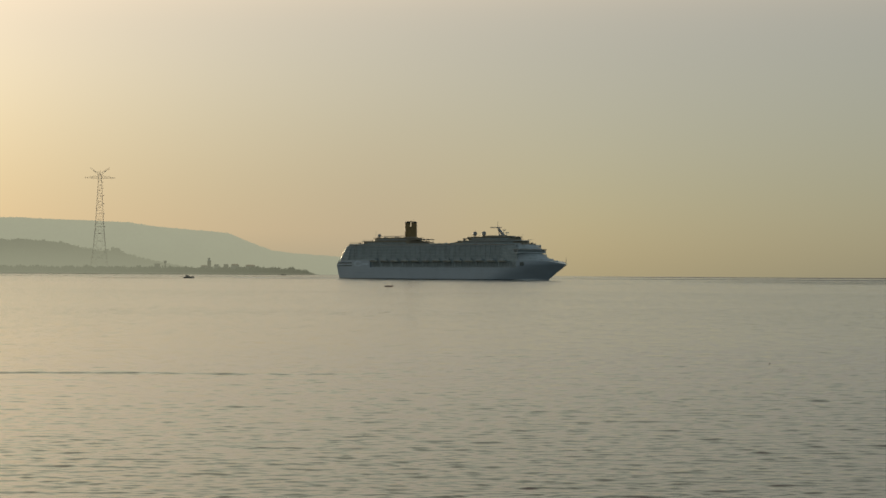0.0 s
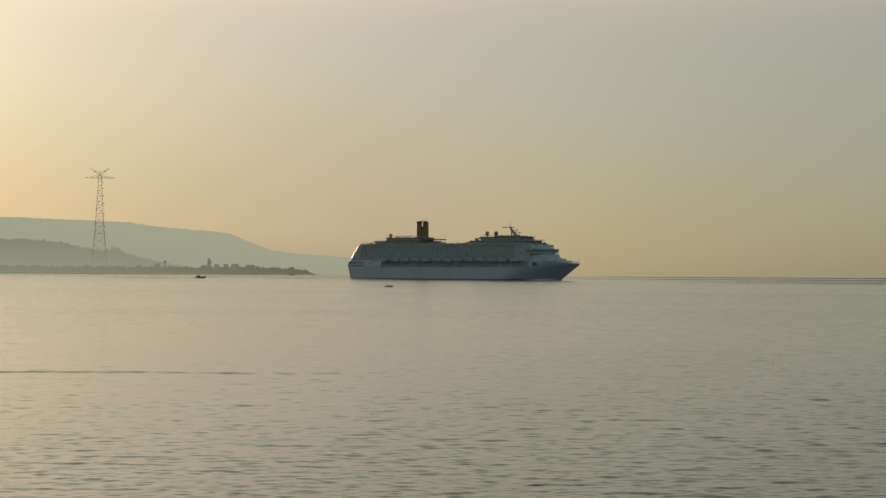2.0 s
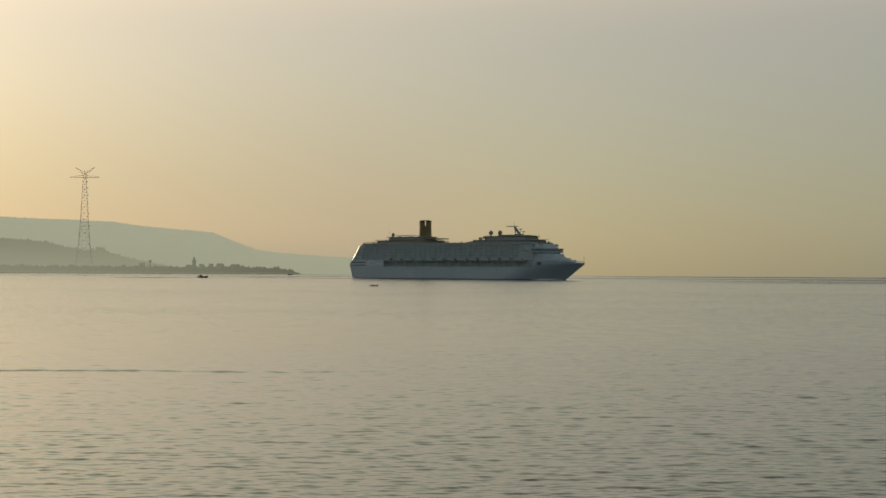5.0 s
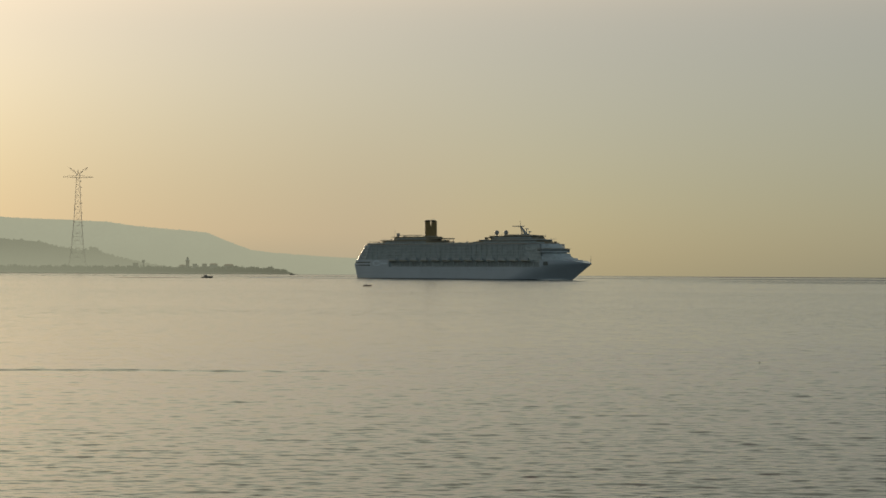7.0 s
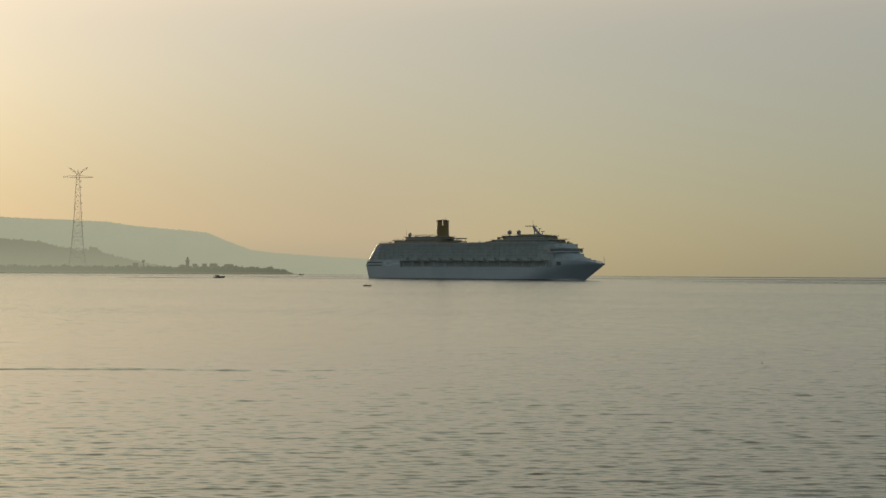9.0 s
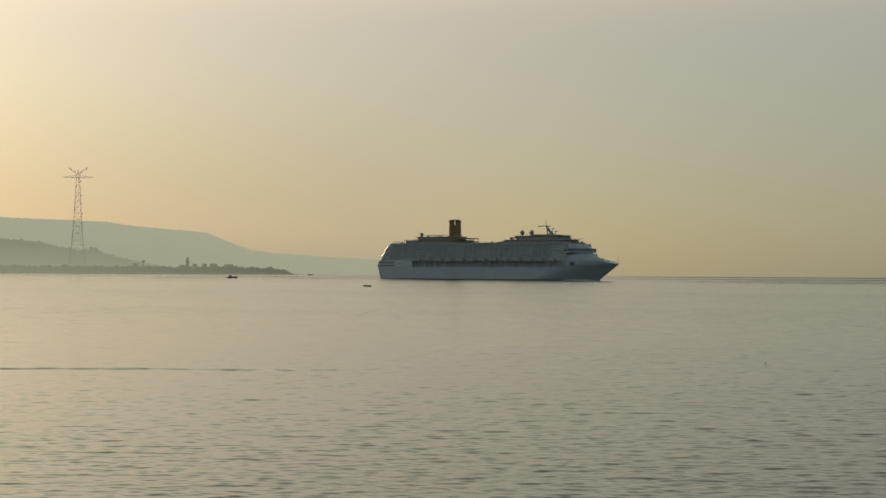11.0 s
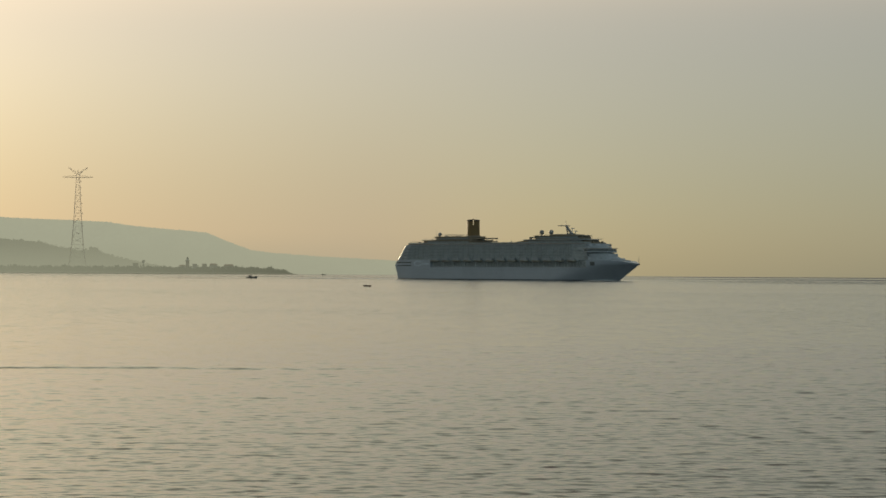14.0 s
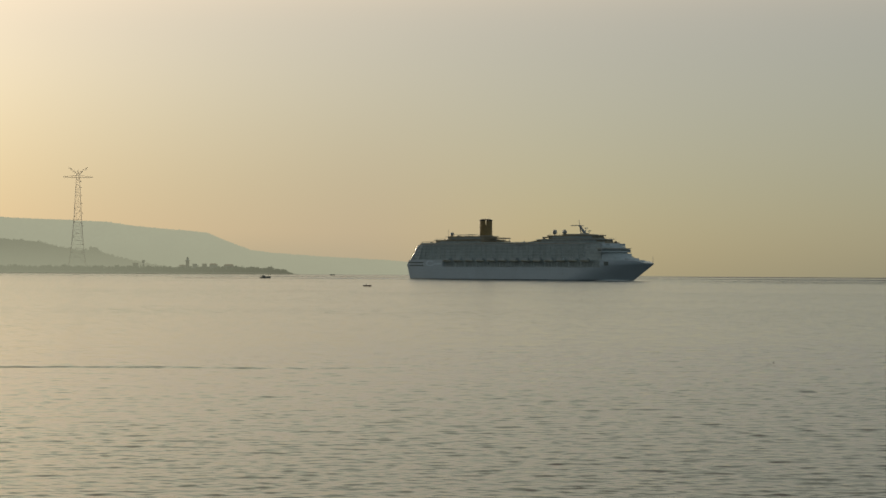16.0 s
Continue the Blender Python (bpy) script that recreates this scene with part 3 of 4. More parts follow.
def outline(xa, xf, hw, nose, tail=6.0):
    """A deck's plan: rounded nose at xf, eased corners at xa."""
    pts = []
    n = 14
    for i in range(n + 1):
        a = -math.pi / 2 + math.pi * i / n
        pts.append((xf - nose + nose * math.cos(a), hw * math.sin(a)))
    for i in range(5):
        a = math.pi / 2 * i / 4
        pts.append((xa + tail - tail * math.sin(a), hw - tail * 0.5 + tail * 0.5 * math.cos(a)))
    for i in range(4, -1, -1):
        a = math.pi / 2 * i / 4
        pts.append((xa + tail - tail * math.sin(a), -(hw - tail * 0.5 + tail * 0.5 * math.cos(a))))
    return pts


def half_width(pts, x):
    best = 0
    for (xa, ya), (xb, yb) in zip(pts, pts[1:] + pts[:1]):
        if (xa - x) * (xb - x) <= 0 and xa != xb:
            best = max(best, abs(ya + (yb - ya) * (x - xa) / (xb - xa)))
    return best


def band(bm, xs, pts, z0, z1, out=0.12):
    """Dark panes set a little proud along both sides of an outline, between neighbouring xs."""
    for xa, xb in xs:
        ya, yb = half_width(pts, xa) + out, half_width(pts, xb) + out
        for s in (-1, 1):
            q = [bm.verts.new(p) for p in ((xa, s * ya, z0), (xb, s * yb, z0), (xb, s * yb, z1), (xa, s * ya, z1))]
            r = [bm.verts.new((v.co.x, v.co.y - s * 0.3, v.co.z)) for v in q]
            bm.faces.new(q if s < 0 else q[::-1])
            for k in range(4):
                f = (q[k], r[k], r[(k + 1) % 4], q[(k + 1) % 4])
                bm.faces.new(f if s < 0 else f[::-1])
    return bm


def build_lifeboat(ship):
    lb = new("lifeboat")
    lb.parent = ship
    bm = bmesh.new()
    n = 10
    rings = []
    for i in range(n + 1):
        u = -1 + 2 * i / n
        w = 1.9 * (1 - abs(u) ** 3.2) + 0.05
        ring = []
        for k in range(7):
            a = math.pi * (1 + k / 6)
            ring.append(bm.verts.new((u * 4.9, math.cos(a) * w, 1.5 + math.sin(a) * (1.6 - 0.35 * abs(u) ** 3))))
        rings.append(ring)
    for a, b in zip(rings, rings[1:]):
        for k in range(6):
            bm.faces.new((a[k], a[k + 1], b[k + 1], b[k]))
        bm.faces.new((a[6], a[0], b[0], b[6]))
    smooth(part("boat_hull", bm, ORANGE, lb, "ochre boat hull"))
    bm = bmesh.new()
    box(bm, -4.0, 4.0, -1.6, 1.6, 1.52, 3.1, 0.6)
    smooth(part("canopy", bm, WHITE, lb, "white closed canopy"))
    return lb


def build_ship():
    sh = new("cruise_ship")
    tagged(sh, "large white cruise ship with a yellow funnel under way", "ship")
    bm = loft(bmesh.new(), lambda x: (-3.0, 11.0), -136, 136, 96, 10)
    smooth(part("hull", bm, HULLP, sh, "white painted hull with a flared bow"), 35)
    bm = bmesh.new()
    for s in (-1, 1):
        vs = []
        for i in range(97):
            x = -133.5 + 247 * i / 96
            vs.append([bm.verts.new((min(x, stem_x(z) - 0.1), s * (breadth(min(x, stem_x(z) - 0.1), z) + 0.06), z)) for z in (-0.4, 0.75)])
        for a, b in zip(vs, vs[1:]):
            f = (a[0], b[0], b[1], a[1])
            bm.faces.new(f if s < 0 else f[::-1])
    part("waterline_stripe", bm, BOOT, sh, "dark boot stripe")

    def fore_top(x):
        return (11.0, float(np.interp(x, [73, 112, 122, 129, 136], [17.2, 17.2, 16.6, 15.3, 14.2])))
    bm = loft(bmesh.new(), fore_top, 92, 136, 40, 5)
    smooth(part("forecastle", bm, HULLP, sh), 35)
    bm = loft(bmesh.new(), lambda x: (11.0, 17.2), -136, -90, 22, 4, fore=False)
    smooth(part("stern_block", bm, HULLP, sh), 35)
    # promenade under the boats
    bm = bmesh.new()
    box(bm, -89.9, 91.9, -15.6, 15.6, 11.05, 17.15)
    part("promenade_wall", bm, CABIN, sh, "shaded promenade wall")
    # Window panes nearly joined up: a dark band standing in for recess shade.
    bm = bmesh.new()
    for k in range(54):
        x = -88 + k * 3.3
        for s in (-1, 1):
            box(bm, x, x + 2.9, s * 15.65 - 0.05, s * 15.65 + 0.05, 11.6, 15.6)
    tagged(part("promenade_shade_glazing", bm, GLASS, sh), kind="stuff")
    bm = bmesh.new()
    for s in (-1, 1):
        for z in (11.55, 12.1):
            bar(bm, (-89, s * 17.35, z), (91, s * 17.35, z), 0.16)
        for k in range(61):
            bar(bm, (-89 + 3 * k, s * 17.35, 11), (-89 + 3 * k, s * 17.35, 12.15), 0.12)
    tagged(part("promenade_rail", bm, WHITE, sh), kind="stuff")
    first = None
    for k in range(13):
        for s in (-1, 1):
            m = pose(-83.5 + 13.4 * k, s * 19.0, 15.8)
            if first is None:
                first = build_lifeboat(sh)
                first.matrix_basis = m
            else:
                copy_thing(first, m)
    for k in range(14):
        for s in (-1, 1):
            bm = bmesh.new()
            x = -89.2 + 13.3 * k
            box(bm, x - 0.3, x + 0.3, s * 16.6 - 2.6, s * 16.6 + 2.6, 16.6, 17.19)
            box(bm, x - 0.3, x + 0.3, s * 16.0 - 0.3, s * 16.0 + 0.3, 11.05, 16.6)
            part("davit", bm, CABIN, sh)
    # cabin decks
    fronts = [(17.2, 112.9, 30), (20.0, 110.1, 30), (22.85, 105.0, 28), (25.7, 103.3, 26), (28.5, 99.1, 26)]
    for i, (z, xf, nose) in enumerate(fronts):
        xa = stern_x(z + 0.5) - 0.3
        full = outline(xa, xf, 17.0, nose, 5)
        inner = outline(xa + 3, xf - 1.6, 16.2, nose, 5)
        bm = prism(bmesh.new(), full, z, z + 0.5)
        part("deck_slab", bm, EDGE, sh)
        bm = prism(bmesh.new(), inner, z + 0.5, z + 2.9)
        part("cabin_wall", bm, CABIN, sh)
        bm = bmesh.new()
        band(bm, [(-118 + 3.1 * k, -118 + 3.1 * k + 2.3) for k in range(62)], inner, z + 0.6, z + 2.6)
        tagged(part("balcony_glazing", bm, TINT, sh, "dark glass balcony doors"), kind="stuff")
        bm = bmesh.new()
        for k in range(32):
            x = -118.4 + 6.2 * k
            for s in (-1, 1):
                a, b = half_width(inner, x), half_width(full, x)
                box(bm, x - 0.06, x + 0.06, min(s * a, s * (b - 0.1)), max(s * a, s * (b - 0.1)), z + 0.5, z + 2.8)
        tagged(part("balcony_screening", bm, CABIN, sh), kind="stuff")
        bm = bmesh.new()
        band(bm, [(-119 + 3.1 * k, -119 + 3.1 * k + 3.0) for k in range(63)], full, z + 0.55, z + 1.35, out=-0.05)
        tagged(part("balcony_rail", bm, TINT, sh, "tinted glass balcony rail"), kind="stuff")
        # solid white front
        nosewall = [p for p in outline(72, xf - 0.6, 17.0, nose, tail=1.0)]
        bm = prism(bmesh.new(), [(max(x, 94 - 0.6 * i), y) for x, y in nosewall], z + 0.5, z + 2.86, shift=-0.5)
        part("front_wall", bm, WHITE, sh, "white rounded deck front")
        bm = bmesh.new()
        band(bm, [(95 - 0.6 * i + 2.6 * k, 95 - 0.6 * i + 2.6 * k + 2.2) for k in range(max(1, int((xf - 97.5 + 0.6 * i) / 2.6)))], nosewall, z + 0.95, z + 2.3, out=-0.1)
        tagged(part("front_windows", bm, TINT, sh), kind="stuff")
    # smooth plating that closes the deck ends along the raked stern
    for s in (-1, 1):
        bm = bmesh.new()
        outer = [(stern_x(17.2) + 5, 17.2), (stern_x(17.2) + 13, 17.2), (stern_x(22) + 11.5, 22), (stern_x(30.7) + 8, 30.7), (stern_x(30.7) + 5, 30.7), (stern_x(24) + 5, 24)]
        lo = [bm.verts.new((x - 0.4, s * 17.15, z)) for x, z in outer]
        hi = [bm.verts.new((v.co.x, v.co.y - s * 0.4, v.co.z)) for v in lo]
        bm.faces.new(lo)
        bm.faces.new(hi[::-1])
        for k in range(6):
            bm.faces.new((lo[k], hi[k], hi[(k + 1) % 6], lo[(k + 1) % 6]))
        bmesh.ops.recalc_face_normals(bm, faces=bm.faces)
        part("stern_plating", bm, CABIN, sh, "smooth pale plating along the raked stern")
        bm = bmesh.new()
        for z in (18.1, 20.9, 23.75, 26.6):
            xa = stern_x(z + 1.3) + 5.2
            box(bm, xa, xa + 7.0 - 0.35 * (z - 17.2), s * 17.2 - 0.06, s * 17.2 + 0.06, z + 0.3, z + 1.0)
        part("stern_gallery_glazing", bm, GLASS, sh, "dark glazing of the stern galleries")
        # rounded quarter, which the low sun rakes
        bm = bmesh.new()
        rows = []
        for j in range(8):
            z = 17.2 + 13.5 * j / 7
            rows.append([bm.verts.new((stern_x(z) - 0.5 + 5.4 * (1 - math.sin(math.pi / 2 * i / 8)), s * (14.8 + 2.4 * math.cos(math.pi / 2 * i / 8)), z)) for i in range(9)])
        for p, q in zip(rows, rows[1:]):
            for i in range(8):
                f = (p[i], p[i + 1], q[i + 1], q[i])
                bm.faces.new(f if s > 0 else f[::-1])
        bmesh.ops.solidify(bm, geom=bm.faces[:], thickness=0.2)
        bmesh.ops.recalc_face_normals(bm, faces=bm.faces)
        smooth(part("stern_quarter", bm, HULLP, sh, "rounded white stern quarter"))
    # bridge with wings
    bm = bmesh.new()
    front = [(95.5, -18.8), (100.5, -13), (106.2, -6), (107.4, 0), (106.2, 6), (100.5, 13), (95.5, 18.8)]
    prism(bm, [(90, -18.8)] + front + [(90, 18.8)], 23.9, 26.9, shift=-0.4)
    part("bridge", bm, WHITE, sh, "white bridge with wings over the sides")
    bm = bmesh.new()
    for (xa, ya), (xb, yb) in zip(front, front[1:]):
        bm.faces.new([bm.verts.new(p) for p in ((xa + .01, ya, 24.8), (xb + .01, yb, 24.8), (xb - .22, yb, 26.4), (xa - .22, ya, 26.4))])
    for s in (-1, 1):
        q = [bm.verts.new(p) for p in ((91, s * 18.86, 24.7), (95.0, s * 18.86, 24.7), (94.8, s * 18.86, 26.4), (90.8, s * 18.86, 26.4))]
        bm.faces.new(q if s < 0 else q[::-1])
    part("bridge_windows", bm, BRIDGEGLASS, sh, "dark band of bridge windows")
    part("bridge_roof", prism(bmesh.new(), [(90, -19.2)] + [(x + 0.5, y * 1.02) for x, y in front] + [(90, 19.2)], 26.92, 27.3), BRONZE, sh)
    # lido deck and its bulwark
    lido = outline(-121.5, 95.7, 17.5, 26)
    bm = prism(bmesh.new(), lido, 31.3, 31.7)
    part("lido_deck", bm, DECKW, sh, "teak sun deck")
    bm = prism(bmesh.new(), outline(-122, 96.2, 17.6, 26), 30.75, 31.28)
    part("lido_slab", bm, WHITE, sh)
    bm = bmesh.new()
    band(bm, [(-119 + 3.0 * k, -119 + 3.0 * k + 2.9) for k in range(70)], lido, 31.7, 32.7, out=-0.1)
    tagged(part("lido_rail", bm, TINT, sh), kind="stuff")
    # after house
    for z0, z1, xa, xf, hw in ((31.7, 34.9, -107, -38, 13.0), (35.3, 38.1, -97, -43, 8.0)):
        pts = outline(xa, xf, hw, 8, 8)
        part("house_wall", prism(bmesh.new(), pts, z0, z1, 0.6), BRONZE, sh)
        part("house_roof", prism(bmesh.new(), outline(xa - 1.5, xf + 1.5, hw + 0.8, 8, 8), z1, z1 + 0.4), BRONZE, sh)
        bm = bmesh.new()
        band(bm, [(xa + 9 + 3 * k, xa + 9 + 3 * k + 2.6) for k in range(int((xf - xa - 16) / 3))], pts, z0 + 0.9, z1 - 0.7, out=0.35)
        tagged(part("house_windows", bm, GLASS, sh), kind="stuff")
    for z in (36.3, 33.4):
        bm = bmesh.new()
        prism(bm, outline(-46, -28.5, 8.2, 4, 2), z, z + 0.8)
        part("shelf_deck", bm, BRONZE, sh)
    bm = bmesh.new()
    for x in (-31, -36):
        for y in (-6, 6):
            bar(bm, (x, y, 31.7), (x, y, 36.3), 0.5)
    part("shelf_posts", bm, WHITE, sh)
    # funnel
    bm = bmesh.new()
    bar(bm, (-54.0, 0, 38.4), (-54.0, 0, 48.6), 11.6, 11.2, 28)
    smooth(part("funnel", bm, YELLOW, sh, "ochre yellow round funnel"))
    bm = bmesh.new()
    bar(bm, (-54.0, 0, 37.9), (-54.0, 0, 39.2), 14.5, 12.8, 28)
    smooth(part("funnel_base", bm, BRONZE, sh))
    for s in (-1, 1):
        bm = bmesh.new()
        pts = []
        for i in range(11):
            a = math.pi * (0.025 + 0.95 * i / 10)
            pts.append((5.6 * math.cos(a), 5.6 * math.sin(a)))
        rot = Matrix.Rotation(radians(45) + (0 if s > 0 else math.pi), 2)
        prism(bm, [tuple(Vector((-54.0, 0)) + rot @ Vector((y, -x))) for x, y in pts], 48.5, 52.2)
        lobe = part("funnel_lobe", bm, YELLOW, sh, "half-round upper lobe of the funnel")
        bm = bmesh.new()
        prism(bm, [tuple(Vector((-54.0, 0)) + rot @ Vector((0.55 + (y - 0.55) * 1.04, -x * 1.04))) for x, y in pts], 52.2, 53.1)
        prism(bm, [tuple(Vector((-54.0, 0)) + rot @ Vector((1.0 + (y - 1.0) * 0.8, -x * 0.8))) for x, y in pts], 53.1, 53.6)
        part("funnel_crown", bm, SOOT, lobe, "sooty funnel crown")
    for dx, dy in ((2.2, -2.2), (-2.2, 2.2)):
        bm = bmesh.new()
        bar(bm, (-54.0 + dx, dy, 53.5), (-54.0 + dx, dy, 54.0), 1.3, 1.3, 10)
        part("exhaust_pipe", bm, SOOT, sh)
    bm = bmesh.new()
    bar(bm, (-50.4, 0, 50), (-50.4, 0, 55.9), 0.45, 0.25)
    part("aerial", bm, GREY, sh)
    # forward house
    for z0, z1, xa, xf, hw, nose in ((31.7, 34.7, 20, 89.8, 15.5, 24), (35.1, 38.0, 31, 81.5, 14.0, 30)):
        pts = outline(xa, xf, hw, nose, 5)
        part("house_wall", prism(bmesh.new(), pts, z0, z1, -2.0), BRONZE, sh)
        part("house_roof", prism(bmesh.new(), outline(xa - 2, xf + 0.4, hw + 0.9, nose, 5), z1, z1 + 0.4), WHITE if z0 < 33 else BRONZE, sh)
        bm = bmesh.new()
        band(bm, [(xa + 6 + 3 * k, xa + 6 + 3 * k + 2.6) for k in range(int((xf - xa - 10) / 3))], pts, z0 + 0.8, z1 - 0.6, out=0.1)
        tagged(part("house_windows", bm, GLASS, sh), kind="stuff")
    part("top_house", prism(bmesh.new(), outline(46, 68, 10, 18, 4), 38.4, 39.5, -1.0), BRONZE, sh)
    for s in (-1, 1):
        bm = bmesh.new()
        lo = [bm.verts.new(p) for p in ((4, s * 14.6, 31.7), (31, s * 14.6, 31.7), (31, s * 14.6, 35.6), (4, s * 14.6, 32.2))]
        hi = [bm.verts.new((v.co.x, v.co.y - s * 0.5, v.co.z)) for v in lo]
        bm.faces.new(lo)
        bm.faces.new(hi[::-1])
        for k in range(4):
            bm.faces.new((lo[k], hi[k], hi[(k + 1) % 4], lo[(k + 1) % 4]))
        bmesh.ops.recalc_face_normals(bm, faces=bm.faces)
        part("wind_screen", bm, BRONZE, sh, "sloping screen beside the pool")
        bm = bmesh.new()
        box(bm, 26.5, 33, s * 13.6 - 2, s * 13.6 + 2, 36.2, 37.2, 0.2)
        part("lookout_platform", bm, BRONZE, sh)
    # Domes in mast grey: their backlit shade is put into the paint.
    for x, r, z, y in ((31.7, 2.0, 41.4, -5), (42.6, 2.0, 41.4, -5), (-95.5, 1.7, 40.6, 0)):
        bm = bmesh.new()
        ball(bm, (x, y, z), r, 1.05)
        d = smooth(part("radar_dome", bm, GREY, sh, "radar dome in a backlit grey tone"), 180)
        bm = bmesh.new()
        bar(bm, (x, y, 37.9), (x, y, z - r * 0.8), 1.4, 0.9, 8)
        part("dome_pedestal", bm, GREY, d)
    # radar mast
    bm = bmesh.new()
    bar(bm, (62, 0, 39.3), (55, 0, 46.8), 2.8, 1.8, 8)
    bar(bm, (57, 0, 39.3), (55, 0, 46.8), 1.0, 0.8, 8)
    box(bm, 57.5, 63.5, -2.2, 2.2, 38.4, 40.3, 0.15)
    mast = part("mast", bm, GREY, sh, "pale raked radar mast")
    bm = bmesh.new()
    bar(bm, (55, 0, 46.5), (54.5, 0, 52.0), 0.6, 0.3)
    part("pole", bm, GREY, mast)
    bm = bmesh.new()
    bar(bm, (54.6, -1.5, 46.9), (47, -1.5, 46.9), 0.7)
    bar(bm, (55, -5, 46.9), (55, 5, 46.9), 0.7)
    part("yard", bm, GREY, mast)
    for x, z in ((62.5, 44.2), (66, 41.8)):
        bm = bmesh.new()
        box(bm, x - 1.6, x + 1.6, -0.5, 0.5, z, z + 0.7, 0.1)
        bar(bm, (x - 0.5, 0, 39.5), (x - 0.5, 0, z), 0.8, 0.6)
        part("radar_scanner", bm, WHITE, mast)
    bm = bmesh.new()
    bar(bm, (134.6, 0, 13.5), (134.6, 0, 20.4), 0.55, 0.35)
    part("bow_mast", bm, GREY, sh)
    for x, z in ((84, 36), (96, 29), (-100, 41)):
        bm = bmesh.new()
        bar(bm, (x, 0, z - 5), (x, 0, z + 4), 0.4, 0.2)
        part("aerial", bm, GREY, sh)
    # lockers, vents, slides and awnings that break the roofline
    rng = random.Random(8)
    for xa, xb, z, hw, n, lo, hi in ((-118, -106, 32.7, 12, 7, 0.3, 1.3), (-103, -98, 35.3, 9, 5, 0.4, 1.6), (-92, -62, 38.4, 6, 12, 0.3, 1.1),
                                     (-24, 12, 31.7, 14, 16, 0.5, 1.9), (22, 30, 35.1, 12, 4, 0.5, 1.5), (33, 46, 38.3, 10, 6, 0.4, 1.3), (68, 79, 38.3, 8, 6, 0.3, 1.0), (84, 92, 31.7, 9, 5, 1.0, 2.2)):
        for k in range(n):
            x, y = xa + (xb - xa) * (k + rng.random()) / n, rng.uniform(-hw, hw)
            w, d, h = rng.uniform(0.8, 2.6), rng.uniform(0.8, 2.2), rng.uniform(lo, hi)
            bm = bmesh.new()
            if rng.random() < 0.6:
                box(bm, x - w / 2, x + w / 2, y - d / 2, y + d / 2, z - 0.05, z + h, 0.12)
                part("deck_locker", bm, rng.choice((BRONZE, BRONZE, GREY)), sh)
            else:
                bar(bm, (x, y, z - 0.05), (x, y, z + h), 0.8, 0.7, 10)
                ball(bm, (x, y, z + h), 0.65, 0.6, 10)
                part("deck_vent", bm, GREY, sh)
    for xa, xb, z, hw in ((-90, -62, 39.9, 5.5), (-119, -108, 33.7, 15)):
        bm = bmesh.new()
        box(bm, xa, xb, -hw, hw, z, z + 0.25)
        for x in (xa + 0.5, (xa + xb) / 2, xb - 0.5):
            for y in (-hw + 0.4, hw - 0.4):
                bar(bm, (x, y, z - 2.0), (x, y, z), 0.2)
        part("awning", bm, GREY, sh, "thin grey deck awning on posts")
    for s in (-1, 1):
        for z, xa, xb, hw in ((35.3, -104, -44, 13.4), (38.4, 33, 70, 14.2), (35.1, 70, 86, 12.0)):
            bm = bmesh.new()
            for dz in (0.55, 1.05):
                bar(bm, (xa, s * hw, z + dz), (xb, s * hw, z + dz), 0.09)
            for k in range(int((xb - xa) / 2.5) + 1):
                bar(bm, (xa + 2.5 * k, s * hw, z - 0.1), (xa + 2.5 * k, s * hw, z + 1.05), 0.09)
            tagged(part("roof_rail", bm, GREY, sh), kind="stuff")
    # stepped fore deck
    for x0, x1, z0, z1, hw in ((106, 118.5, 17.2, 19.0, 6.5), (114, 126, 15.6, 17.4, 3.6)):
        part("breakwater", prism(bmesh.new(), outline(x0, x1, hw, 5, 2), z0, z1, -0.8), WHITE, sh)
    # windows and ports
    for s in (-1, 1):
        bm = bmesh.new()
        x = 96
        b0, b1 = breadth(x, 14) + 0.1, breadth(x + 4.6, 14) + 0.1
        q = [bm.verts.new(p) for p in ((x, s * b0, 12.8), (x + 4.6, s * b1, 12.8), (x + 4.6, s * (b1 + .1), 16), (x, s * (b0 + .1), 16))]
        bm.faces.new(q if s < 0 else q[::-1])
        part("mooring_port", bm, BRIDGEGLASS, sh, "dark square mooring port")
    for z, w in ((8.6, 0.6), (5.6, 0.5)):
        bm = bmesh.new()
        for k in range(76):
            x = -120 + 2.9 * k
            for s in (-1, 1):
                b0, b1 = breadth(x, z) + 0.04, breadth(x + w, z) + 0.04
                q = [bm.verts.new(p) for p in ((x, s * b0, z), (x + w, s * b1, z), (x + w, s * (b1 + .02), z + w), (x, s * (b0 + .02), z + w))]
                bm.faces.new(q if s < 0 else q[::-1])
        tagged(part("portholes", bm, TINT, sh), kind="stuff")
    # pale emblem on the quarter: a plain round shape with a bar
    for s in (-1, 1):
        bm = bmesh.new()
        n = 24
        for k in range(n - 3):
            a, b = (k + 2) * 6.283 / n, (k + 3) * 6.283 / n
            q = [(-106 + 1.6 * r * math.cos(c), 14.3 + 0.8 * r * math.sin(c)) for r, c in ((2.0, a), (2.0, b), (3.3, b), (3.3, a))]
            f = [bm.verts.new((x, s * (breadth(x, z) + 0.1), z)) for x, z in q]
            bm.faces.new(f if s > 0 else f[::-1])
        q = [(-100.5, 13.2), (-91.5, 13.2), (-91.5, 14.8), (-100.5, 14.8)]
        f = [bm.verts.new((x, s * (breadth(x, z) + 0.1), z)) for x, z in q]
        bm.faces.new(f if s < 0 else f[::-1])
        bmesh.ops.recalc_face_normals(bm, faces=bm.faces)
        part("hull_emblem", bm, PALE, sh, "pale plain emblem on the hull")
    # mooring openings at the stern, drawn as flat dark panes
    for z in (11.8, 14.4):
        for s in (-1, 1):
            bm = bmesh.new()
            for k in range(6):
                x = -134.5 + 3.4 * k
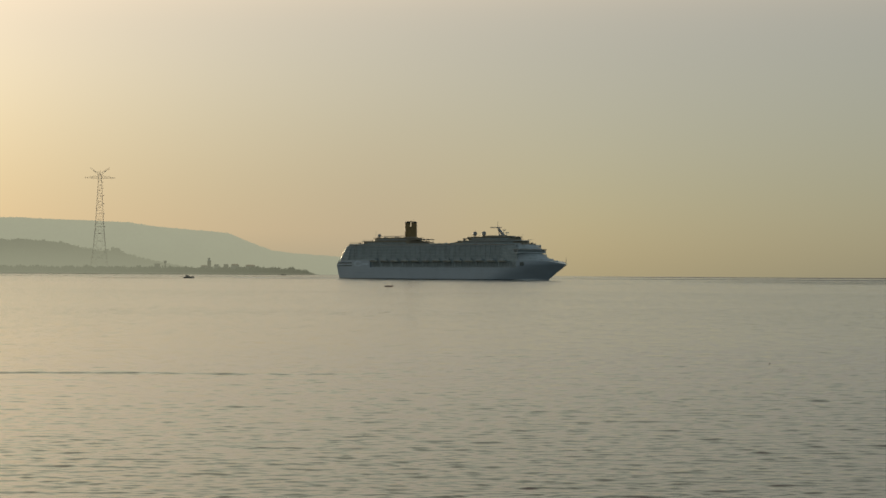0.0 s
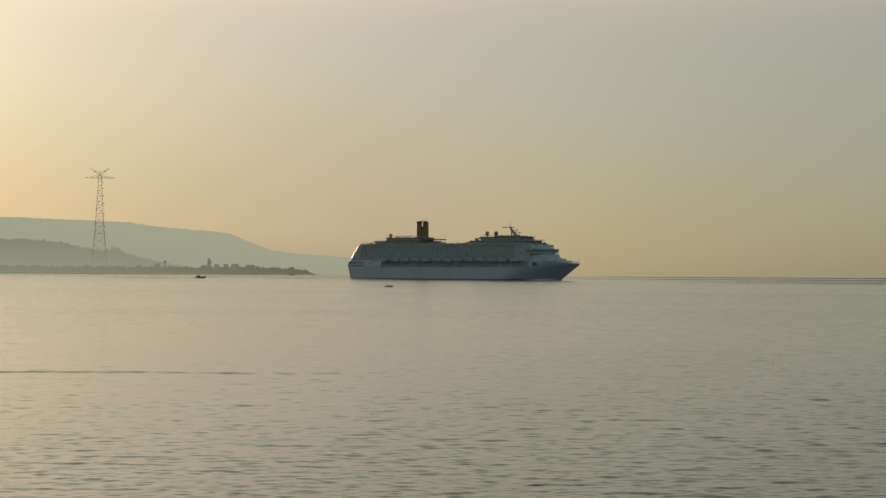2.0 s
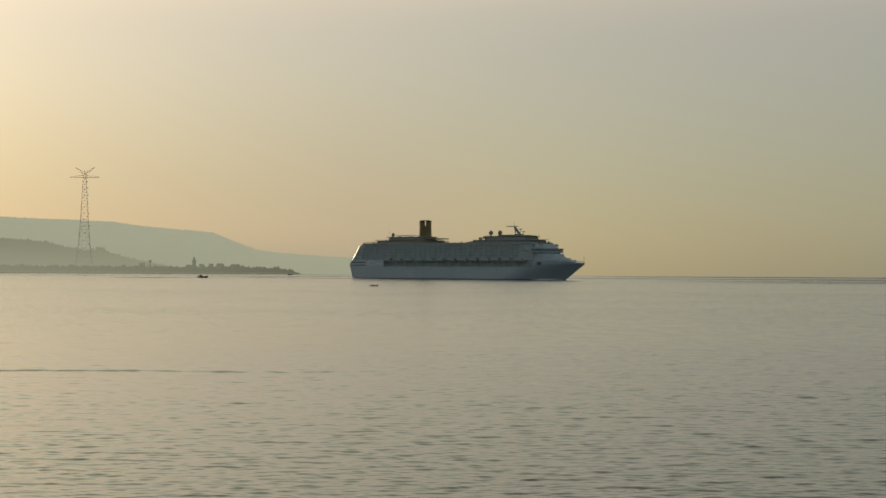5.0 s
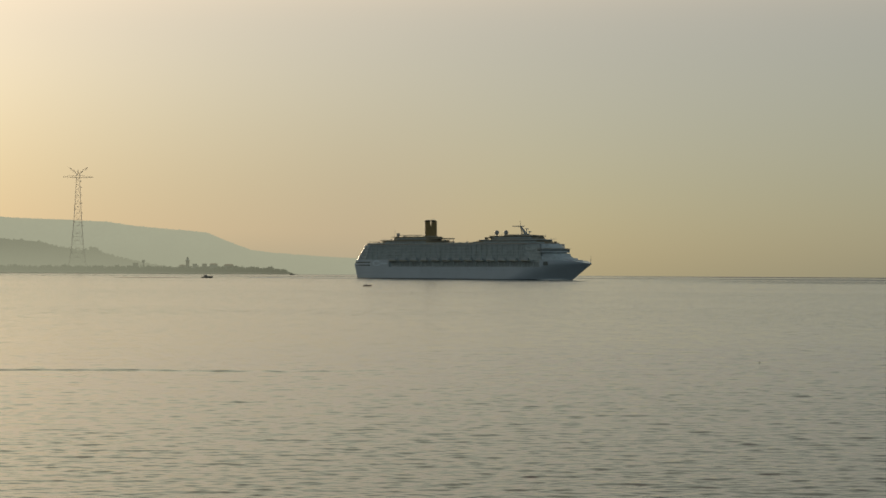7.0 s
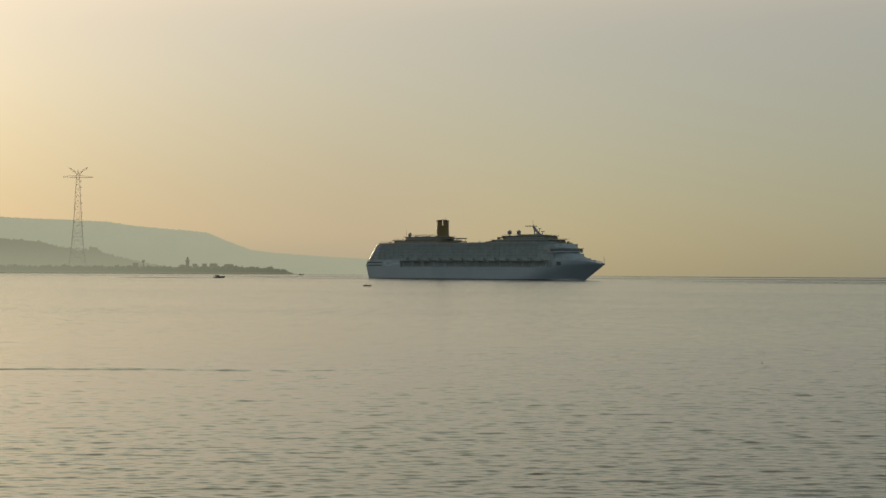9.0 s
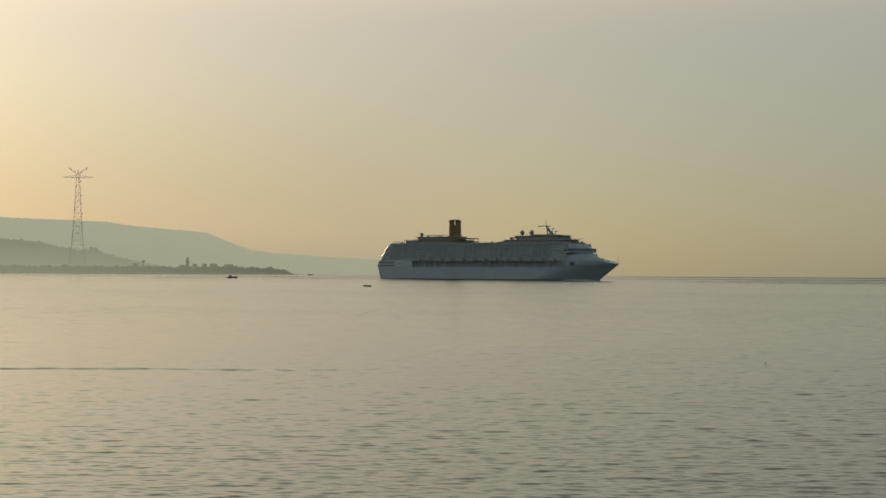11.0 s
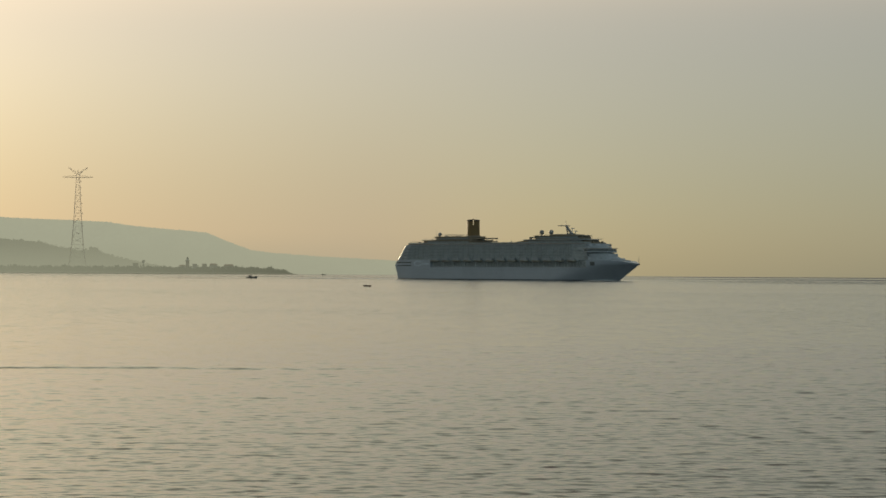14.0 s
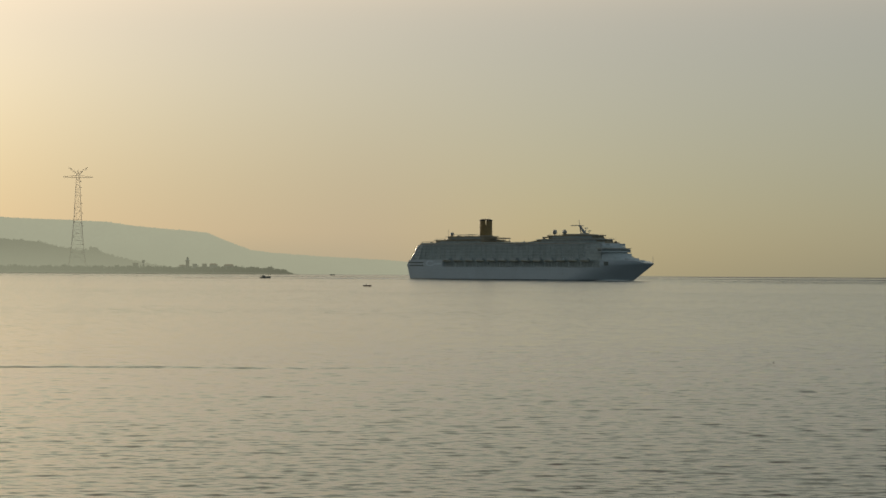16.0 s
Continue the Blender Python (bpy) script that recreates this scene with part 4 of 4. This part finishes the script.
                b0, b1 = breadth(x, z) + 0.06, breadth(x + 3, z) + 0.06
                q = [bm.verts.new(p) for p in ((x, s * b0, z), (x + 3, s * b1, z), (x + 3, s * b1, z + 1.2), (x, s * b0, z + 1.2))]
                bm.faces.new(q if s < 0 else q[::-1])
            tagged(part("stern_mooring_panes", bm, BRIDGEGLASS, sh), kind="stuff")
    return sh


ship = build_ship()


def ridge_strip(bm, pts, w, h):
    """A low smooth swell or foam ridge along pts, tapering at both ends."""
    rows = []
    n = len(pts)
    for i, (x, y) in enumerate(pts):
        a = pts[max(0, i - 1)]
        b = pts[min(n - 1, i + 1)]
        d = Vector((b[0] - a[0], b[1] - a[1])).normalized()
        t = math.sin(math.pi * (i + 0.15) / (n - 0.7)) ** 0.7
        ww, hh = w * t + 0.02, h * t
        rows.append([bm.verts.new((x - d.y * ww * u, y + d.x * ww * u, -0.06 + (hh + 0.06) * (1 - u * u))) for u in (-1, -0.6, -0.2, 0.2, 0.6, 1)])
    for a, b in zip(rows, rows[1:]):
        for k in range(5):
            bm.faces.new((a[k], b[k], b[k + 1], a[k + 1]))
    bmesh.ops.recalc_face_normals(bm, faces=bm.faces)
    return bm


def build_ship_wake():
    wk = new("ship_wake")
    tagged(wk, "low bow wave and foaming wake of the ship", "wake")
    rng = random.Random(3)
    for s in (-1, 1):
        bm = bmesh.new()
        ridge_strip(bm, [(116 - 3.0 * i, s * (0.6 + 1.2 * i + 0.1 * i * i * 0.1)) for i in range(12)], 1.0, 0.9)
        part("bow_foam", bm, FOAM, wk, "white bow foam")
        bm = bmesh.new()
        ridge_strip(bm, [(118 - 9.0 * i, s * (3 + 3.4 * i)) for i in range(40)], 4.0, 0.55)
        smooth(part("bow_swell", bm, SEA, wk), 180)
    for y, n, w in ((-9, 26, 1.1), (-3, 30, 1.6), (4, 28, 1.3), (10, 20, 1.0)):
        bm = bmesh.new()
        ridge_strip(bm, [(-135 - 6 * i, y * (1 + 0.02 * i) + rng.uniform(-0.6, 0.6)) for i in range(n)], w, 0.28)
        part("stern_foam", bm, FOAM, wk, "fading white wake")
    return wk


wake = build_ship_wake()


def build_swells():
    """Old wakes of other ships, crossing the open strait as long low swells."""
    for y, x0, x1, w, h in ((2390, 120, 1000, 9, 1.1), (2150, 300, 760, 8, 0.6), (3700, 200, 1500, 10, 1.6), (2500, -330, 20, 9, 0.7)):
        bm = bmesh.new()
        ridge_strip(bm, [(x0 + (x1 - x0) * i / 24, y + 8 * math.sin(i * 0.5)) for i in range(25)], w, h)
        ob = smooth(part("swell", bm, SEA), 180)
        tagged(ob, "long low wake swell crossing the calm strait", "swell", kind="structure")


build_swells()


# ---- small boats ----
def boat_hull(bm, L, B, H, draft=0.25):
    n = 14
    rows = []
    for i in range(n + 1):
        u = i / n
        w = B / 2 * min(1, (0.82 + 0.5 * u)) * (1 - max(0, (u - 0.45) / 0.55) ** 2.2) + 0.02
        sheer = H * (1 + 0.45 * max(0, u - 0.4) ** 1.5 / 0.46)
        x = -L / 2 + L * u
        rows.append([bm.verts.new(p) for p in ((x, -w, sheer), (x - 0.04 * L * u, -w * 0.8, 0.1 * H), (x - 0.1 * L * u, 0, -draft), (x - 0.04 * L * u, w * 0.8, 0.1 * H), (x, w, sheer), (x, w * 0.84, sheer), (x, w * 0.7, 0.3 * H), (x, -w * 0.7, 0.3 * H), (x, -w * 0.84, sheer))])
    for a, b in zip(rows, rows[1:]):
        for k in range(9):
            bm.faces.new((a[k], b[k], b[(k + 1) % 9], a[(k + 1) % 9]))
    bm.faces.new(rows[0])
    bm.faces.new(rows[-1][::-1])
    bmesh.ops.recalc_face_normals(bm, faces=bm.faces)
    return bm


def build_motor_boat():
    b = new("motor_boat")
    tagged(b, "small dark motor boat with a low cabin speeding along", "boat")
    part("hull", boat_hull(bmesh.new(), 9.6, 3.0, 1.25, 0.4), BOATP, b)
    part("cabin", side_prism(bmesh.new(), [(-3.0, 0.6), (2.6, 0.6), (2.2, 1.35), (0.2, 1.7), (-0.8, 2.55), (-2.6, 2.6)], 1.05), BOATP, b)
    part("windscreen", side_prism(bmesh.new(), [(0.3, 1.74), (0.36, 1.8), (-0.7, 2.62), (-0.76, 2.56)], 0.9), GLASS, b)
    part("cabin_roof", side_prism(bmesh.new(), [(-3.7, 2.62), (-0.6, 2.6), (-0.7, 2.76), (-3.6, 2.8)], 1.2), BOATP, b)
    bm = bmesh.new()
    bar(bm, (-2.2, 0, 2.75), (-2.4, 0, 3.7), 0.12, 0.06)
    part("aerial", bm, GREY, b)
    bm = bmesh.new()
    box(bm, -4.9, -4.3, -0.4, 0.4, 0.2, 1.5, 0.1)
    part("outboard", bm, SOOT, b)
    bm = bmesh.new()
    for y in (-1.15, 1.15):
        bar(bm, (-3.5, y, 0.8), (-3.5, y, 2.65), 0.1)
    part("posts", bm, GREY, b)
    return b


def build_motor_wake():
    w = new("motor_boat_wake")
    tagged(w, "thin wake lines trailing the motor boat", "wake")
    for s in (-1, 1):
        bm = bmesh.new()
        ridge_strip(bm, [(2 - 3.0 * i, s * (1 + 0.55 * i)) for i in range(30)], 1.2, 0.32)
        smooth(part("wake_ridge", bm, SEA, w), 180)
    bm = bmesh.new()
    ridge_strip(bm, [(-4 - 1.6 * i, 0.15 * math.sin(i)) for i in range(14)], 0.6, 0.22)
    part("wake_foam", bm, FOAM, w, "white propeller wash")
    return w


def build_rowing_boat(name, label, L, mat):
    b = new(name)
    tagged(b, label, "boat")
    f = L / 3.3
    part("hull", boat_hull(bmesh.new(), L, L * 0.33, 0.45 * f, 0.2 * f), mat, b)
    for x in (-0.25, 0.12):
        bm = bmesh.new()
        box(bm, x * L - 0.15, x * L + 0.15, -L * 0.13, L * 0.13, 0.38 * f, 0.44 * f)
        part("thwart", bm, DECKW, b)
    bm = bmesh.new()
    box(bm, -L / 2 - 0.3, -L / 2 + 0.12, -0.2, 0.2, 0.1, 0.55 * f, 0.06)
    part("outboard", bm, SOOT, b)
    bm = bmesh.new()
    box(bm, -L * 0.28, -L * 0.06, -0.35, 0.35, 0.4 * f, 0.78 * f, 0.08)
    part("locker", bm, SOOT, b)
    return b


motor_boat = build_motor_boat()
motor_wake = build_motor_wake()
fishing_boat = build_rowing_boat("fishing_boat", "small red-brown open fishing boat lying still", 3.3, RUST)
far_boat = build_rowing_boat("far_boat", "small open boat far out near the headland", 9.0, BOATP)


def build_buoy():
    b = new("buoy")
    tagged(b, "small dark float bobbing among the ripples", "buoy")
    bm = bmesh.new()
    ball(bm, (0, 0, 0.02), 0.05, 0.7)
    smooth(part("float", bm, BOATP, b), 180)
    bm = bmesh.new()
    bar(bm, (0, 0, 0.05), (0.02, 0, 0.09), 0.02)
    part("stick", bm, SOOT, b)
    return b


buoy = build_buoy()


# ---- what moves ----
def motions():
    rows = []
    for t in (0.0, 4.0, 8.0, 12.0, 16.0):
        u = (t - 8) / 16
        heading = 46.38 - 1.08 * u
        a = radians(46.38)
        rows.append((t, pose(33.2 + 120.1 * u * math.sin(a), 1860 - 120.1 * u * math.cos(a), 0, 0, 0, -(90 - heading))))
    walk(ship, rows)
    walk(wake, rows)
    rows = [(t, pose(x * 1835, 1835, 0, 0, 0, -2)) for t, x in ((0, -0.1318), (4.0, -0.1208), (8.0, -0.1098), (12.0, -0.0976), (16.0, -0.0849))]
    walk(motor_wake, rows)
    walk(motor_boat, [(t, m @ pose(0, 0, 0, 0, -2.5, 0)) for t, m in rows])
    walk(far_boat, [(t, pose(x * 3600, 3600, 0, 0, 0, 0)) for t, x in ((0, -0.0865), (8, -0.0698), (16, -0.0528))])
    walk(fishing_boat, [(t, pose(-32.3, 899, 0, r, 0, 4)) for t, r in ((0, 1.5), (4, -1.5), (8, 1.5), (12, -1.5), (16, 1.5))])
    walk(buoy, [(t, pose(x, 146, z, 0, 100 * z, 0)) for t, x, z in ((0, 21.33, 0), (2, 21.55, 0.03), (4, 21.84, -0.02), (7, 22.14, 0.02), (9, 22.33, -0.02), (13, 22.81, 0.03), (15, 23.05, -0.02), (16, 23.12, 0.02))])
    walk(sea, [(0.0, pose(0, 0, 0)), (8.0, pose(0.9, 3.7, 0)), (16.0, pose(1.8, 7.5, 0))])


motions()
